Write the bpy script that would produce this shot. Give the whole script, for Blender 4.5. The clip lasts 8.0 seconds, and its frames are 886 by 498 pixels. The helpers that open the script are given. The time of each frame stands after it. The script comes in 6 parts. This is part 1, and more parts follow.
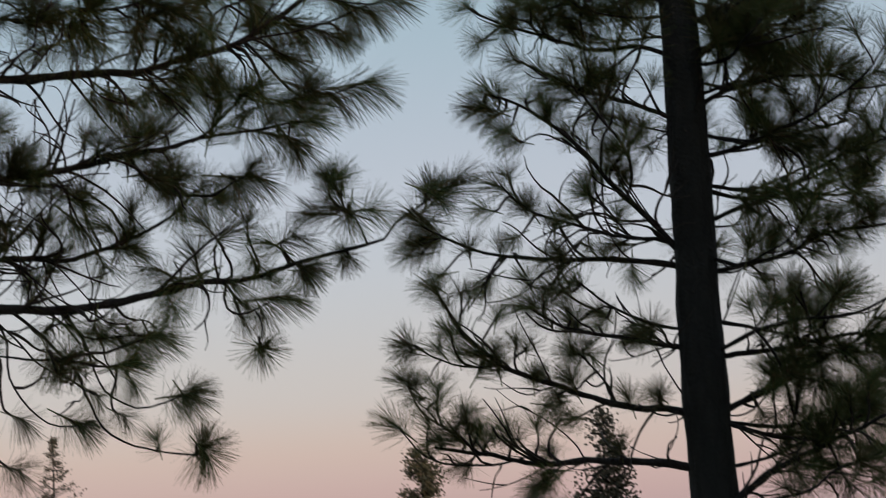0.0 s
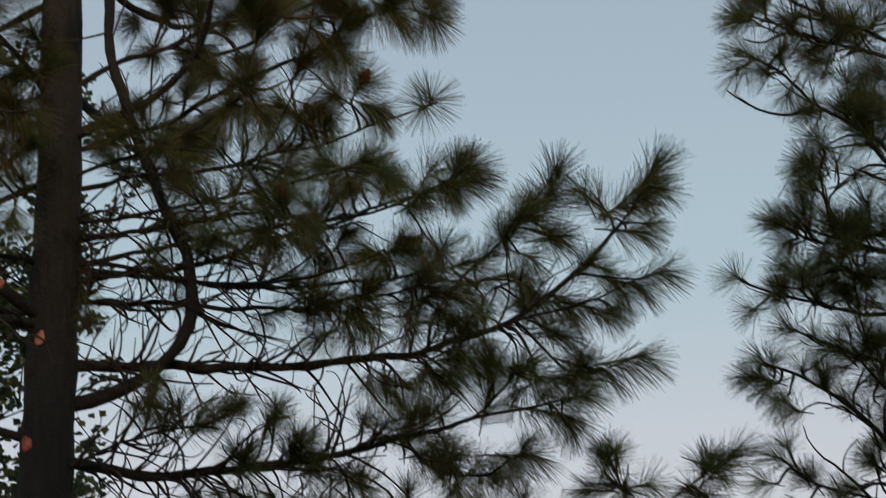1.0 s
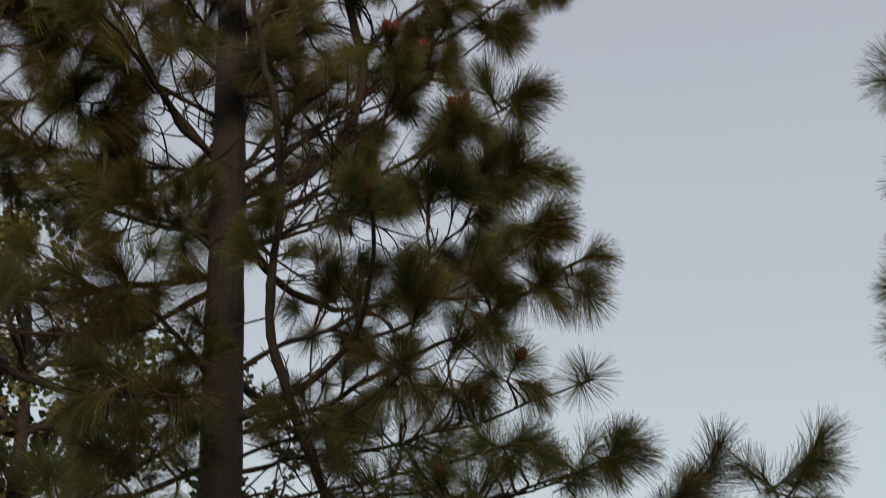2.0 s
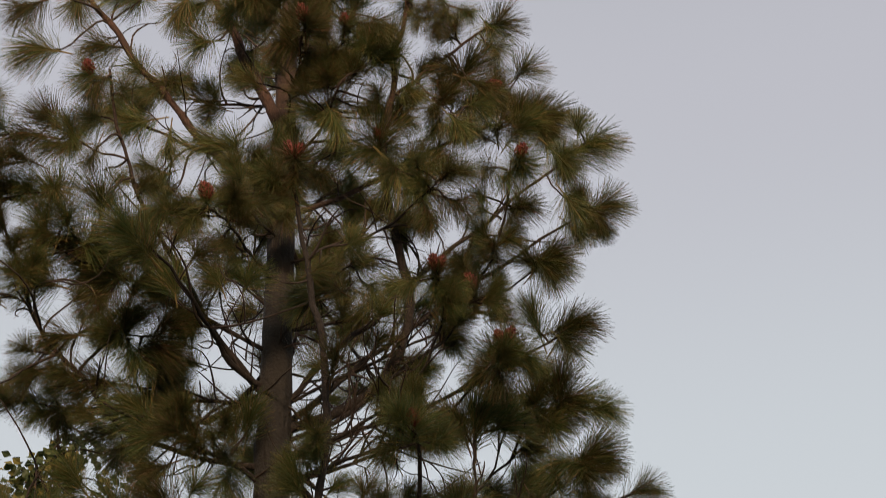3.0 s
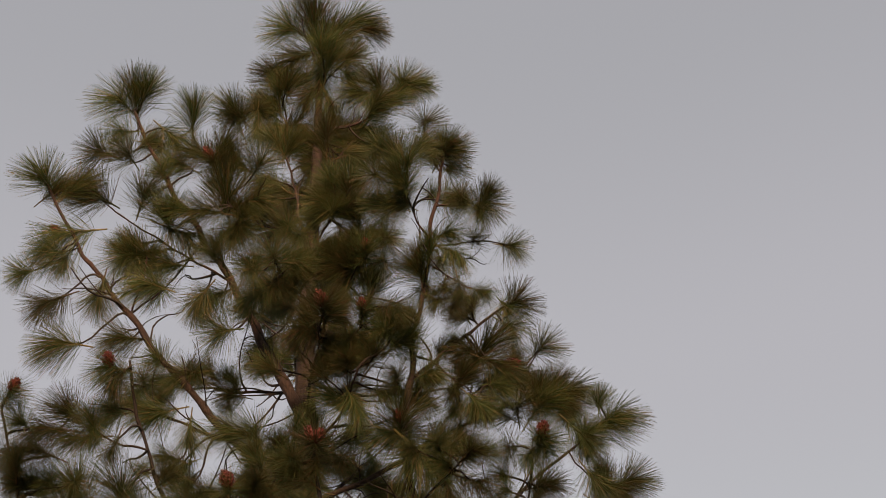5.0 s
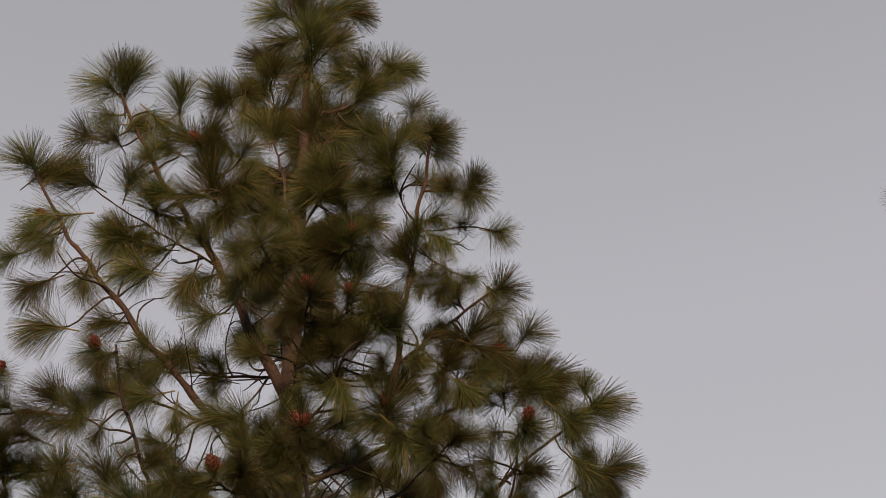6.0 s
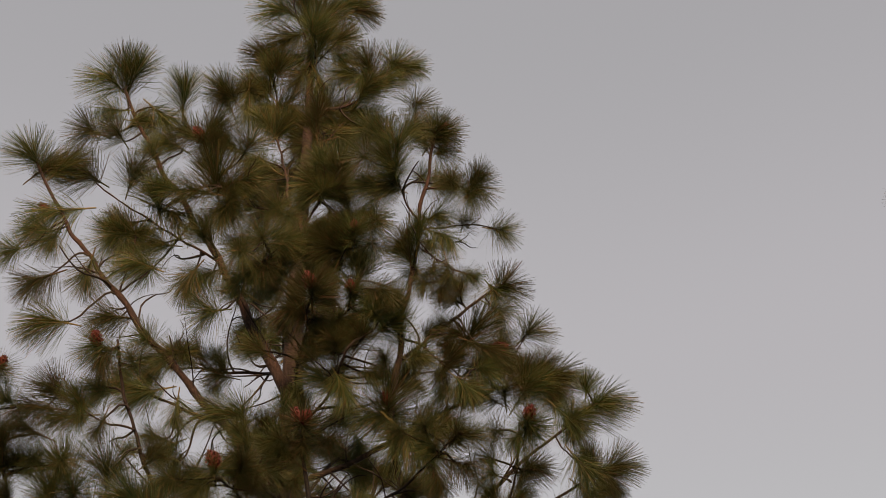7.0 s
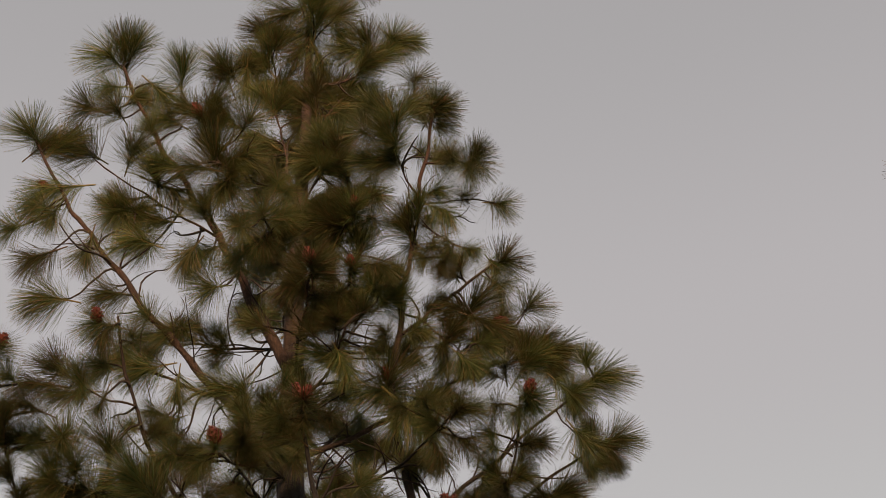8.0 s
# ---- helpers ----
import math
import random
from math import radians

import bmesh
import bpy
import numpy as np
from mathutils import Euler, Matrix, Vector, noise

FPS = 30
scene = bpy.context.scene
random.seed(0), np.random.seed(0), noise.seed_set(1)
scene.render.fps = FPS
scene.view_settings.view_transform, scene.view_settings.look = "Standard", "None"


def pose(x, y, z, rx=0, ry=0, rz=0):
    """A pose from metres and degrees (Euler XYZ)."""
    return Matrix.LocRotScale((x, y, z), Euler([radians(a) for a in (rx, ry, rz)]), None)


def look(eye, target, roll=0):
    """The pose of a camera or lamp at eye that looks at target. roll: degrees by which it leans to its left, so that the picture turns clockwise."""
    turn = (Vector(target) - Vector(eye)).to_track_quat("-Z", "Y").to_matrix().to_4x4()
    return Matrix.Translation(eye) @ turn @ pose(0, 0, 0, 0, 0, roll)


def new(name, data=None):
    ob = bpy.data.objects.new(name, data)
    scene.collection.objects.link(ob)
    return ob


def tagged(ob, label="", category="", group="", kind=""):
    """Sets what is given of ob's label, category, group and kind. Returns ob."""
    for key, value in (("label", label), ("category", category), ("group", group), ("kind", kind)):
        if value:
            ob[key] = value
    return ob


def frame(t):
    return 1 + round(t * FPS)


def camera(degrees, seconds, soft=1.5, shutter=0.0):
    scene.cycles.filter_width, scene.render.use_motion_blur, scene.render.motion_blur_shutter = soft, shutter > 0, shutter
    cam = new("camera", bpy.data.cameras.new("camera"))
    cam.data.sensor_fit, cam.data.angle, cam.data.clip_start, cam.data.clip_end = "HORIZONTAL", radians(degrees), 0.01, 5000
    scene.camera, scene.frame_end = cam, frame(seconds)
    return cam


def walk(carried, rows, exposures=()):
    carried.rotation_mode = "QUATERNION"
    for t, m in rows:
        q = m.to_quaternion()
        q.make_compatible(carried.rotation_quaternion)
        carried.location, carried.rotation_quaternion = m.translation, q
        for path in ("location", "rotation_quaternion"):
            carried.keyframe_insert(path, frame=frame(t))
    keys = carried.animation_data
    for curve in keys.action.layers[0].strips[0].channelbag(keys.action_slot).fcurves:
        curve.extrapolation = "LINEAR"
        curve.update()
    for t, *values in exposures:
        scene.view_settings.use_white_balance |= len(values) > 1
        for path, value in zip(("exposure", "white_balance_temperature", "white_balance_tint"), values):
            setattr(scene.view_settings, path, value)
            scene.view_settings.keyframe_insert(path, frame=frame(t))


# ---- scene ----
# ---------------------------------------------------------------- camera
LENS = 30.0
EYE = Vector((0.0, 0.0, 1.6))
cam = camera(LENS, 8.0, soft=0.85, shutter=0.2)


def aim(yaw, pitch, roll):
    """A camera standing at EYE, turned left by yaw, up by pitch, rolled by roll degrees."""
    a, e = radians(yaw), radians(pitch)
    way = Vector((-math.sin(a) * math.cos(e), math.cos(a) * math.cos(e), math.sin(e)))
    return look(EYE, EYE + way, roll)


PATH = [
    (0.0, 0.00, 9.50, -3.50),
    (0.5, 4.74, 14.05, -3.34),
    (1.0, 9.10, 19.58, -3.17),
    (1.5, 12.04, 24.23, -2.80),
    (2.0, 14.56, 29.42, -2.05),
    (2.2, 15.17, 31.61, -2.13),
    (3.3, 16.55, 40.14, -0.70),
    (3.5, 16.58, 42.37, -0.40),
    (4.0, 16.97, 46.95, -0.29),
    (4.2, 17.29, 47.99, -0.66),
    (5.5, 16.24, 46.75, -3.41),
    (6.0, 16.02, 46.71, -3.01),
    (6.5, 16.18, 46.66, -3.05),
    (7.0, 16.14, 46.63, -2.50),
    (7.5, 16.27, 46.25, -2.60),
    (8.0, 16.19, 45.76, -2.80),
]
EXPOSURES = [(0.0, -0.09, 6050, 7), (0.5, -0.11, 6150, 8), (1.0, 0.04, 6300, 8), (1.5, 0.17, 6650, 13), (2.2, 0.37, 7100, 15), (3.3, 0.57, 7500, 15), (4.2, 0.43, 7700, 15),
             (5.5, 0.38, 7700, 16), (6.5, 0.37, 7800, 16), (8.0, 0.36, 8250, 16)]
walk(cam, [(t, aim(*ypr)) for t, *ypr in PATH], EXPOSURES)

# ---------------------------------------------------------------- sky and light
SUN_AZIMUTH = radians(160)      # the glow of the set sun lies behind the camera
world = bpy.data.worlds.new("dusk_sky")
scene.world = world
world.use_nodes = True
wn, wl = world.node_tree.nodes, world.node_tree.links
wn.clear()
w_out = wn.new("ShaderNodeOutputWorld")
w_geo = wn.new("ShaderNodeTexCoord")
w_sep = wn.new("ShaderNodeSeparateXYZ")
w_ramp = wn.new("ShaderNodeValToRGB")
w_bg = wn.new("ShaderNodeBackground")
w_nish = wn.new("ShaderNodeTexSky")
w_bg2 = wn.new("ShaderNodeBackground")
w_add = wn.new("ShaderNodeAddShader")
wl.new(w_geo.outputs["Generated"], w_sep.inputs[0])
wl.new(w_sep.outputs["Z"], w_ramp.inputs[0])
ramp = w_ramp.color_ramp
ramp.interpolation = "EASE"
SKY = [(0.0, (0.588, 0.418, 0.42)), (0.04, (0.543, 0.428, 0.465)), (0.085, (0.506, 0.449, 0.522)), (0.19, (0.496, 0.479, 0.564)),
       (0.33, (0.374, 0.453, 0.515)), (0.485, (0.352, 0.405, 0.472)), (0.67, (0.322, 0.347, 0.417)), (0.82, (0.270, 0.296, 0.353)), (1.0, (0.27, 0.32, 0.42))]
while len(ramp.elements) < len(SKY):
    ramp.elements.new(0.5)
for el, (at, col) in zip(ramp.elements, SKY):
    el.position, el.color = at, (*col, 1)
wl.new(w_ramp.outputs[0], w_bg.inputs[0])
w_bg.inputs[1].default_value = 0.84
w_nish.sky_type = "NISHITA"
w_nish.sun_disc = False
w_nish.sun_elevation = radians(2.0)
w_nish.sun_rotation = SUN_AZIMUTH
wl.new(w_nish.outputs[0], w_bg2.inputs[0])
w_bg2.inputs[1].default_value = 0.098
wl.new(w_bg.outputs[0], w_add.inputs[0])
wl.new(w_bg2.outputs[0], w_add.inputs[1])
wl.new(w_add.outputs[0], w_out.inputs[0])

sun_data = bpy.data.lights.new("afterglow", "SUN")
sun_data.energy = 3.8
sun_data.angle = radians(13)
sun_data.color = (1.0, 0.68, 0.46)
sun = new("afterglow", sun_data)
sun.matrix_world = look((math.sin(SUN_AZIMUTH) * 40, math.cos(SUN_AZIMUTH) * 40, 7.4), (0, 0, 0))


# ---------------------------------------------------------------- materials
def material(name, rough=0.8):
    m = bpy.data.materials.new(name)
    m.use_nodes = True
    n, l = m.node_tree.nodes, m.node_tree.links
    b = n["Principled BSDF"]
    b.inputs["Roughness"].default_value = rough
    return m, n, l, b


def ramp_node(n, stops):
    r = n.new("ShaderNodeValToRGB")
    while len(r.color_ramp.elements) < len(stops):
        r.color_ramp.elements.new(0.5)
    for e, (at, col) in zip(r.color_ramp.elements, stops):
        e.position, e.color = at, (*col, 1)
    return r


def bark_material(name, dark, mid, light, scale, bump, young=None):
    """Furrowed pine bark: long upright plates, dark cracks, fine flakes; young: the redder, thinner bark of a pine's
    upper half, its colours also carrying some of the afterglow there.
    """
    m, n, l, b = material(name, 0.9)
    tc = n.new("ShaderNodeTexCoord")
    mp = n.new("ShaderNodeMapping")
    mp.inputs["Scale"].default_value = (scale, scale, scale * 0.28)
    l.new(tc.outputs["Object"], mp.inputs[0])
    vor = n.new("ShaderNodeTexVoronoi")
    vor.feature = "DISTANCE_TO_EDGE"
    vor.inputs["Scale"].default_value = 1.0
    l.new(mp.outputs[0], vor.inputs[0])
    fine = n.new("ShaderNodeTexNoise")
    fine.inputs["Scale"].default_value = 60
    fine.inputs["Detail"].default_value = 6
    l.new(tc.outputs["Object"], fine.inputs["Vector"])
    big = n.new("ShaderNodeTexNoise")
    big.inputs["Scale"].default_value = 2.2
    l.new(tc.outputs["Object"], big.inputs["Vector"])
    col = ramp_node(n, [(0.0, dark), (0.25, mid), (0.8, light)])
    mul = n.new("ShaderNodeMath")
    mul.operation = "MULTIPLY_ADD"
    l.new(fine.outputs[0], mul.inputs[0])
    mul.inputs[1].default_value = 0.7
    l.new(vor.outputs["Distance"], mul.inputs[2])
    sub = n.new("ShaderNodeMath")
    sub.operation = "MULTIPLY"
    l.new(mul.outputs[0], sub.inputs[0])
    l.new(big.outputs[0], sub.inputs[1])
    l.new(sub.outputs[0], col.inputs[0])
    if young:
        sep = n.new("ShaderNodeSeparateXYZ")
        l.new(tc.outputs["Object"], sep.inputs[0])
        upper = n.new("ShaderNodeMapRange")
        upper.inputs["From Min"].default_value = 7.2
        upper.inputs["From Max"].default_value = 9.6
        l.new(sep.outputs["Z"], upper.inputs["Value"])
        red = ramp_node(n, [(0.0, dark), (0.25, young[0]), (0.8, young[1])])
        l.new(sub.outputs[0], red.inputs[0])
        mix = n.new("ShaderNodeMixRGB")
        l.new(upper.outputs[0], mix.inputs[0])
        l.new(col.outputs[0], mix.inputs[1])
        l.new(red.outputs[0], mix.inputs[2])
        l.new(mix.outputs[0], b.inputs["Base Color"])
    else:
        l.new(col.outputs[0], b.inputs["Base Color"])
    bp = n.new("ShaderNodeBump")
    bp.inputs["Strength"].default_value = bump
    bp.inputs["Distance"].default_value = 0.02
    l.new(mul.outputs[0], bp.inputs["Height"])
    l.new(bp.outputs[0], b.inputs["Normal"])
    return m


def leaf_material(name, cols, rough=0.5, through_light=0.25):
    """Leaves or needles: each one its own tint, each clump its own shade, some light passing through."""
    m, n, l, b = material(name, rough)
    b.inputs["Specular IOR Level"].default_value = 0.25
    geo = n.new("ShaderNodeNewGeometry")
    info = n.new("ShaderNodeObjectInfo")
    col = ramp_node(n, [(i / (len(cols) - 1), c) for i, c in enumerate(cols)])
    l.new(geo.outputs["Random Per Island"], col.inputs[0])
    hsv = n.new("ShaderNodeHueSaturation")
    mr = n.new("ShaderNodeMapRange")
    mr.inputs["To Min"].default_value = 0.65
    mr.inputs["To Max"].default_value = 1.4
    l.new(info.outputs["Random"], mr.inputs["Value"])
    l.new(mr.outputs[0], hsv.inputs["Value"])
    mh = n.new("ShaderNodeMapRange")
    mh.inputs["To Min"].default_value = 0.47
    mh.inputs["To Max"].default_value = 0.525
    l.new(info.outputs["Random"], mh.inputs["Value"])
    l.new(mh.outputs[0], hsv.inputs["Hue"])
    l.new(col.outputs[0], hsv.inputs["Color"])
    l.new(hsv.outputs[0], b.inputs["Base Color"])
    tr = n.new("ShaderNodeBsdfTranslucent")
    l.new(hsv.outputs[0], tr.inputs[0])
    mix = n.new("ShaderNodeMixShader")
    mix.inputs[0].default_value = through_light
    l.new(b.outputs[0], mix.inputs[1])
    l.new(tr.outputs[0], mix.inputs[2])
    l.new(mix.outputs[0], n["Material Output"].inputs[0])
    return m


def noise_material(name, stops, scale, rough=0.9, bump=0.3):
    m, n, l, b = material(name, rough)
    tc = n.new("ShaderNodeTexCoord")
    a = n.new("ShaderNodeTexNoise")
    a.inputs["Scale"].default_value = scale
    a.inputs["Detail"].default_value = 8
    l.new(tc.outputs["Object"], a.inputs["Vector"])
    col = ramp_node(n, stops)
    l.new(a.outputs[0], col.inputs[0])
    l.new(col.outputs[0], b.inputs["Base Color"])
    bp = n.new("ShaderNodeBump")
    bp.inputs["Strength"].default_value = bump
    l.new(a.outputs[0], bp.inputs["Height"])
    l.new(bp.outputs[0], b.inputs["Normal"])
    return m


# young bark is redder; shade below and warm glow above are partly in these colours
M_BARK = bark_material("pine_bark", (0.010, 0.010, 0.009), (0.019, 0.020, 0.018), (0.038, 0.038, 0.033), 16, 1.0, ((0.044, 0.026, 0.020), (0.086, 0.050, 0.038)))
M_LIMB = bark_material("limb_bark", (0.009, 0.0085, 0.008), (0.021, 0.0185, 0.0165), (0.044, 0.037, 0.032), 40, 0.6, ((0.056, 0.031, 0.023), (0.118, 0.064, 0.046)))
M_TWIG = noise_material("twig_bark", [(0.3, (0.018, 0.015, 0.013)), (0.7, (0.052, 0.038, 0.030))], 30)
M_NEEDLE = leaf_material("pine_needles", [(0.047, 0.075, 0.028), (0.067, 0.096, 0.033), (0.097, 0.117, 0.039), (0.132, 0.126, 0.046), (0.205, 0.116, 0.058)])
M_CONE = noise_material("young_cone", [(0.3, (0.08, 0.015, 0.011)), (0.7, (0.19, 0.040, 0.026))], 90, 0.7)
M_WOUND = noise_material("fresh_cut_wood", [(0.35, (0.16, 0.045, 0.030)), (0.5, (0.43, 0.125, 0.072)), (0.7, (0.60, 0.24, 0.14))], 34, 0.7)
M_BROAD = leaf_material("broad_leaves", [(0.030, 0.046, 0.022), (0.045, 0.066, 0.030), (0.065, 0.088, 0.038), (0.090, 0.105, 0.042), (0.20, 0.16, 0.05)])
M_FIR = leaf_material("fir_sprays", [(0.05, 0.055, 0.035), (0.085, 0.085, 0.05), (0.13, 0.11, 0.065)])
# the ground stays out of view; colours lightened to bounce light up into the trees
M_GROUND = noise_material("needle_litter_and_dry_grass", [(0.25, (0.14, 0.11, 0.07)), (0.5, (0.28, 0.23, 0.14)), (0.75, (0.21, 0.22, 0.11))], 3.0)


# ---------------------------------------------------------------- mesh tools
class Shape:
    """Gathers vertices and faces for one mesh."""

    def __init__(self):
        self.v, self.f = [], []

    def tube(self, pts, radii, sides=6, close=True):
        pts = [Vector(p) for p in pts]
        side = None
        base = len(self.v)
        for i, p in enumerate(pts):
            d = (pts[min(i + 1, len(pts) - 1)] - pts[max(i - 1, 0)]).normalized()
            if side is None:
                side = d.orthogonal().normalized()
            side = (side - d * side.dot(d)).normalized()
            up = d.cross(side)
            for k in range(sides):
                a = 2 * math.pi * k / sides
                self.v.append(p + (side * math.cos(a) + up * math.sin(a)) * radii[i])
        for i in range(len(pts) - 1):
            for k in range(sides):
                a, b = base + i * sides + k, base + i * sides + (k + 1) % sides
                self.f.append((a, b, b + sides, a + sides))
        if close:
            self.f.append(tuple(base + (len(pts) - 1) * sides + k for k in range(sides)))

    def spike(self, a, m, b, w, rnd):
        """A thin flat needle from a over m to its blunt end b."""
        d = (b - a).normalized()
        e = d.orthogonal().normalized()
        e = (Matrix.Rotation(rnd.uniform(0, 3.14), 3, d) @ e) * w
        i = len(self.v)
        self.v += [a - e * 0.7, a + e * 0.7, m + e, m - e, b + e * 0.55, b - e * 0.55]
        self.f += [(i, i + 1, i + 2, i + 3), (i + 3, i + 2, i + 4, i + 5)]

    def mesh(self, name, mat, smooth=True):
        me = bpy.data.meshes.new(name)
        me.from_pydata([tuple(p) for p in self.v], [], self.f)
        if smooth:
            me.polygons.foreach_set("use_smooth", [True] * len(me.polygons))
        me.materials.append(mat)
        return me


def part(name, shape, mat, parent, label=""):
    me = shape if isinstance(shape, bpy.types.Mesh) else shape.mesh(name, mat)
    ob = new(name, me)
    ob.parent = parent
    return tagged(ob, label)


def thing(name, m, label, category, group=""):
    ob = new(name)
    ob.empty_display_size = 0.2
    ob.matrix_world = m
    return tagged(ob, label, category, group)


def wander(p, size, amount, seed):
    return noise.noise_vector(Vector(p) / size + Vector((seed * 7.3, seed * 3.1, seed))) * amount


# ---------------------------------------------------------------- needle tufts and cones, in units of one needle's length
def tuft_mesh(seed, count, shoot, open_angle, droop, wide, hang=0.0):
    """A fan of long needles round the end of a shoot along +z, all swept forwards; they hang a little towards -y."""
    rnd = random.Random(seed)
    s = Shape()
    s.tube([(0, 0, -shoot - 0.25), (0, 0, -shoot * 0.5), (0, 0, 0.04)], [0.022, 0.034, 0.022], 5)
    down = Vector((0, -1, 0))
    lopsided = Vector((rnd.uniform(-0.16, 0.16), rnd.uniform(-0.10, 0.16), 0))
    for i in range(count):
        u = rnd.random() ** 0.6                                       # 1 at the tip
        a = rnd.gauss(-math.pi / 2, 0.8) if rnd.random() < hang else rnd.uniform(0, 2 * math.pi)
        th = radians(open_angle) * math.sqrt(rnd.uniform(0.01, 1)) * (1.2 - 0.5 * u) + rnd.gauss(0, 0.06)
        th = max(0.03, th)
        d = (Vector((math.sin(th) * math.cos(a), math.sin(th) * math.sin(a), math.cos(th))) + lopsided).normalized()
        out = Vector((math.cos(a), math.sin(a), 0))
        base = Vector((0, 0, -shoot * (1 - u))) + out * 0.02
        ln = rnd.uniform(0.97, 1.03) if rnd.random() < 0.93 else rnd.uniform(0.55, 0.9)
        bend = out * rnd.uniform(-0.06, 0.08) * ln + down * droop * rnd.uniform(0.3, 1.2) * ln
        s.spike(base, base + d * ln * 0.42 + bend * 0.18, base + d * ln + bend, wide * rnd.uniform(0.75, 1.2), rnd)
    return s.mesh("needle_tuft", M_NEEDLE, False)


BRUSHES = [tuft_mesh(i, (175, 205, 240)[i % 3], (0.6, 0.8, 1.0)[i % 3], (84, 76, 68)[i % 3], (0.12, 0.24)[i % 2], 0.0062, (0.35, 0.55)[i % 2]) for i in range(10)]
LONG_BRUSHES = [tuft_mesh(90 + i, 280, (1.2, 1.6)[i % 2], (66, 60)[i % 2], 0.20, 0.0066, 0.5) for i in range(5)]
TAILS = [tuft_mesh(40 + i, (520, 580)[i % 2], (0.75, 0.95, 1.15)[i % 3], (74, 66, 60)[i % 3], (0.18, 0.30, 0.42)[(i // 2) % 3], 0.0054, (0.35, 0.55)[i % 2]) for i in range(9)]
FULL_TUFTS = TAILS + [tuft_mesh(60 + i, 460, (0.5, 0.65)[i % 2], (96, 88, 80)[i % 3], (0.16, 0.30)[i % 2], 0.0054, 0.3) for i in range(5)]
STAR_TUFTS = [tuft_mesh(80 + i, 150, 0.2, (125, 110)[i % 2], 0.05, 0.0085, 0.0) for i in range(4)]
AIRY_TUFTS = [tuft_mesh(20 + i, (150, 175, 200)[i % 3], (0.45, 0.65, 0.85)[i % 3], (88, 80, 72)[i % 3], 0.10, 0.0066, 0.2) for i in range(8)]


def cone_mesh(seed):
    """A small closed cone of overlapping pointed scales, 1 unit long."""
    rnd = random.Random(seed)
    s = Shape()
    s.tube([(0, 0, -0.05), (0, 0, 0.15), (0, 0, 0.5), (0, 0, 0.8), (0, 0, 0.95)], [0.08, 0.22, 0.27, 0.17, 0.04], 7)
    for k in range(34):
        z = 0.06 + 0.84 * k / 34
        r = 0.27 * math.sin(math.pi * min(1, 0.15 + z * 0.92)) + 0.03
        a = k * 2.39996 + rnd.uniform(-0.1, 0.1)
        o = Vector((math.cos(a), math.sin(a), 0))
        t = Vector((-math.sin(a), math.cos(a), 0))
        i = len(s.v)
        c = o * r + Vector((0, 0, z))
        s.v += [c - t * 0.085, c + t * 0.085, c + o * 0.085 + Vector((0, 0, 0.10)), c - o * 0.03 + Vector((0, 0, 0.14))]
        s.f += [(i, i + 1, i + 2), (i + 1, i + 3, i + 2), (i + 3, i, i + 2)]
    return s.mesh("pine_cone", M_CONE, False)


CONES = [cone_mesh(i) for i in range(3)]


def place(ob, at, along, spin, size):
    q = Vector(along).to_track_quat("Z", "Y")
    ob.matrix_local = Matrix.Translation(at) @ q.to_matrix().to_4x4() @ Matrix.Rotation(spin, 4, "Z") @ Matrix.Diagonal((size, size, size, 1))


# ---------------------------------------------------------------- pine trees
def limb_curve(start, row, u):
    """A point of a limb: turn, reach and rise of its tip from its start, then two bows up or down and two to the side, in parts of its length."""
    turn, reach, rise, b1, b2, c1, c2 = row
    a = radians(turn)
    out, side, up = Vector((math.cos(a), math.sin(a), 0)), Vector((-math.sin(a), math.cos(a), 0)), Vector((0, 0, 1))
    chord = out * reach + up * rise
    span = chord.length
    over = up * (reach / span) - out * (rise / span)
    p1 = start + chord / 3 + (over * b1 + side * c1) * span
    p2 = start + chord * 2 / 3 + (over * b2 + side * c2) * span
    v = 1 - u
    return start * v ** 3 + p1 * 3 * u * v * v + p2 * 3 * u * u * v + (start + chord) * u ** 3


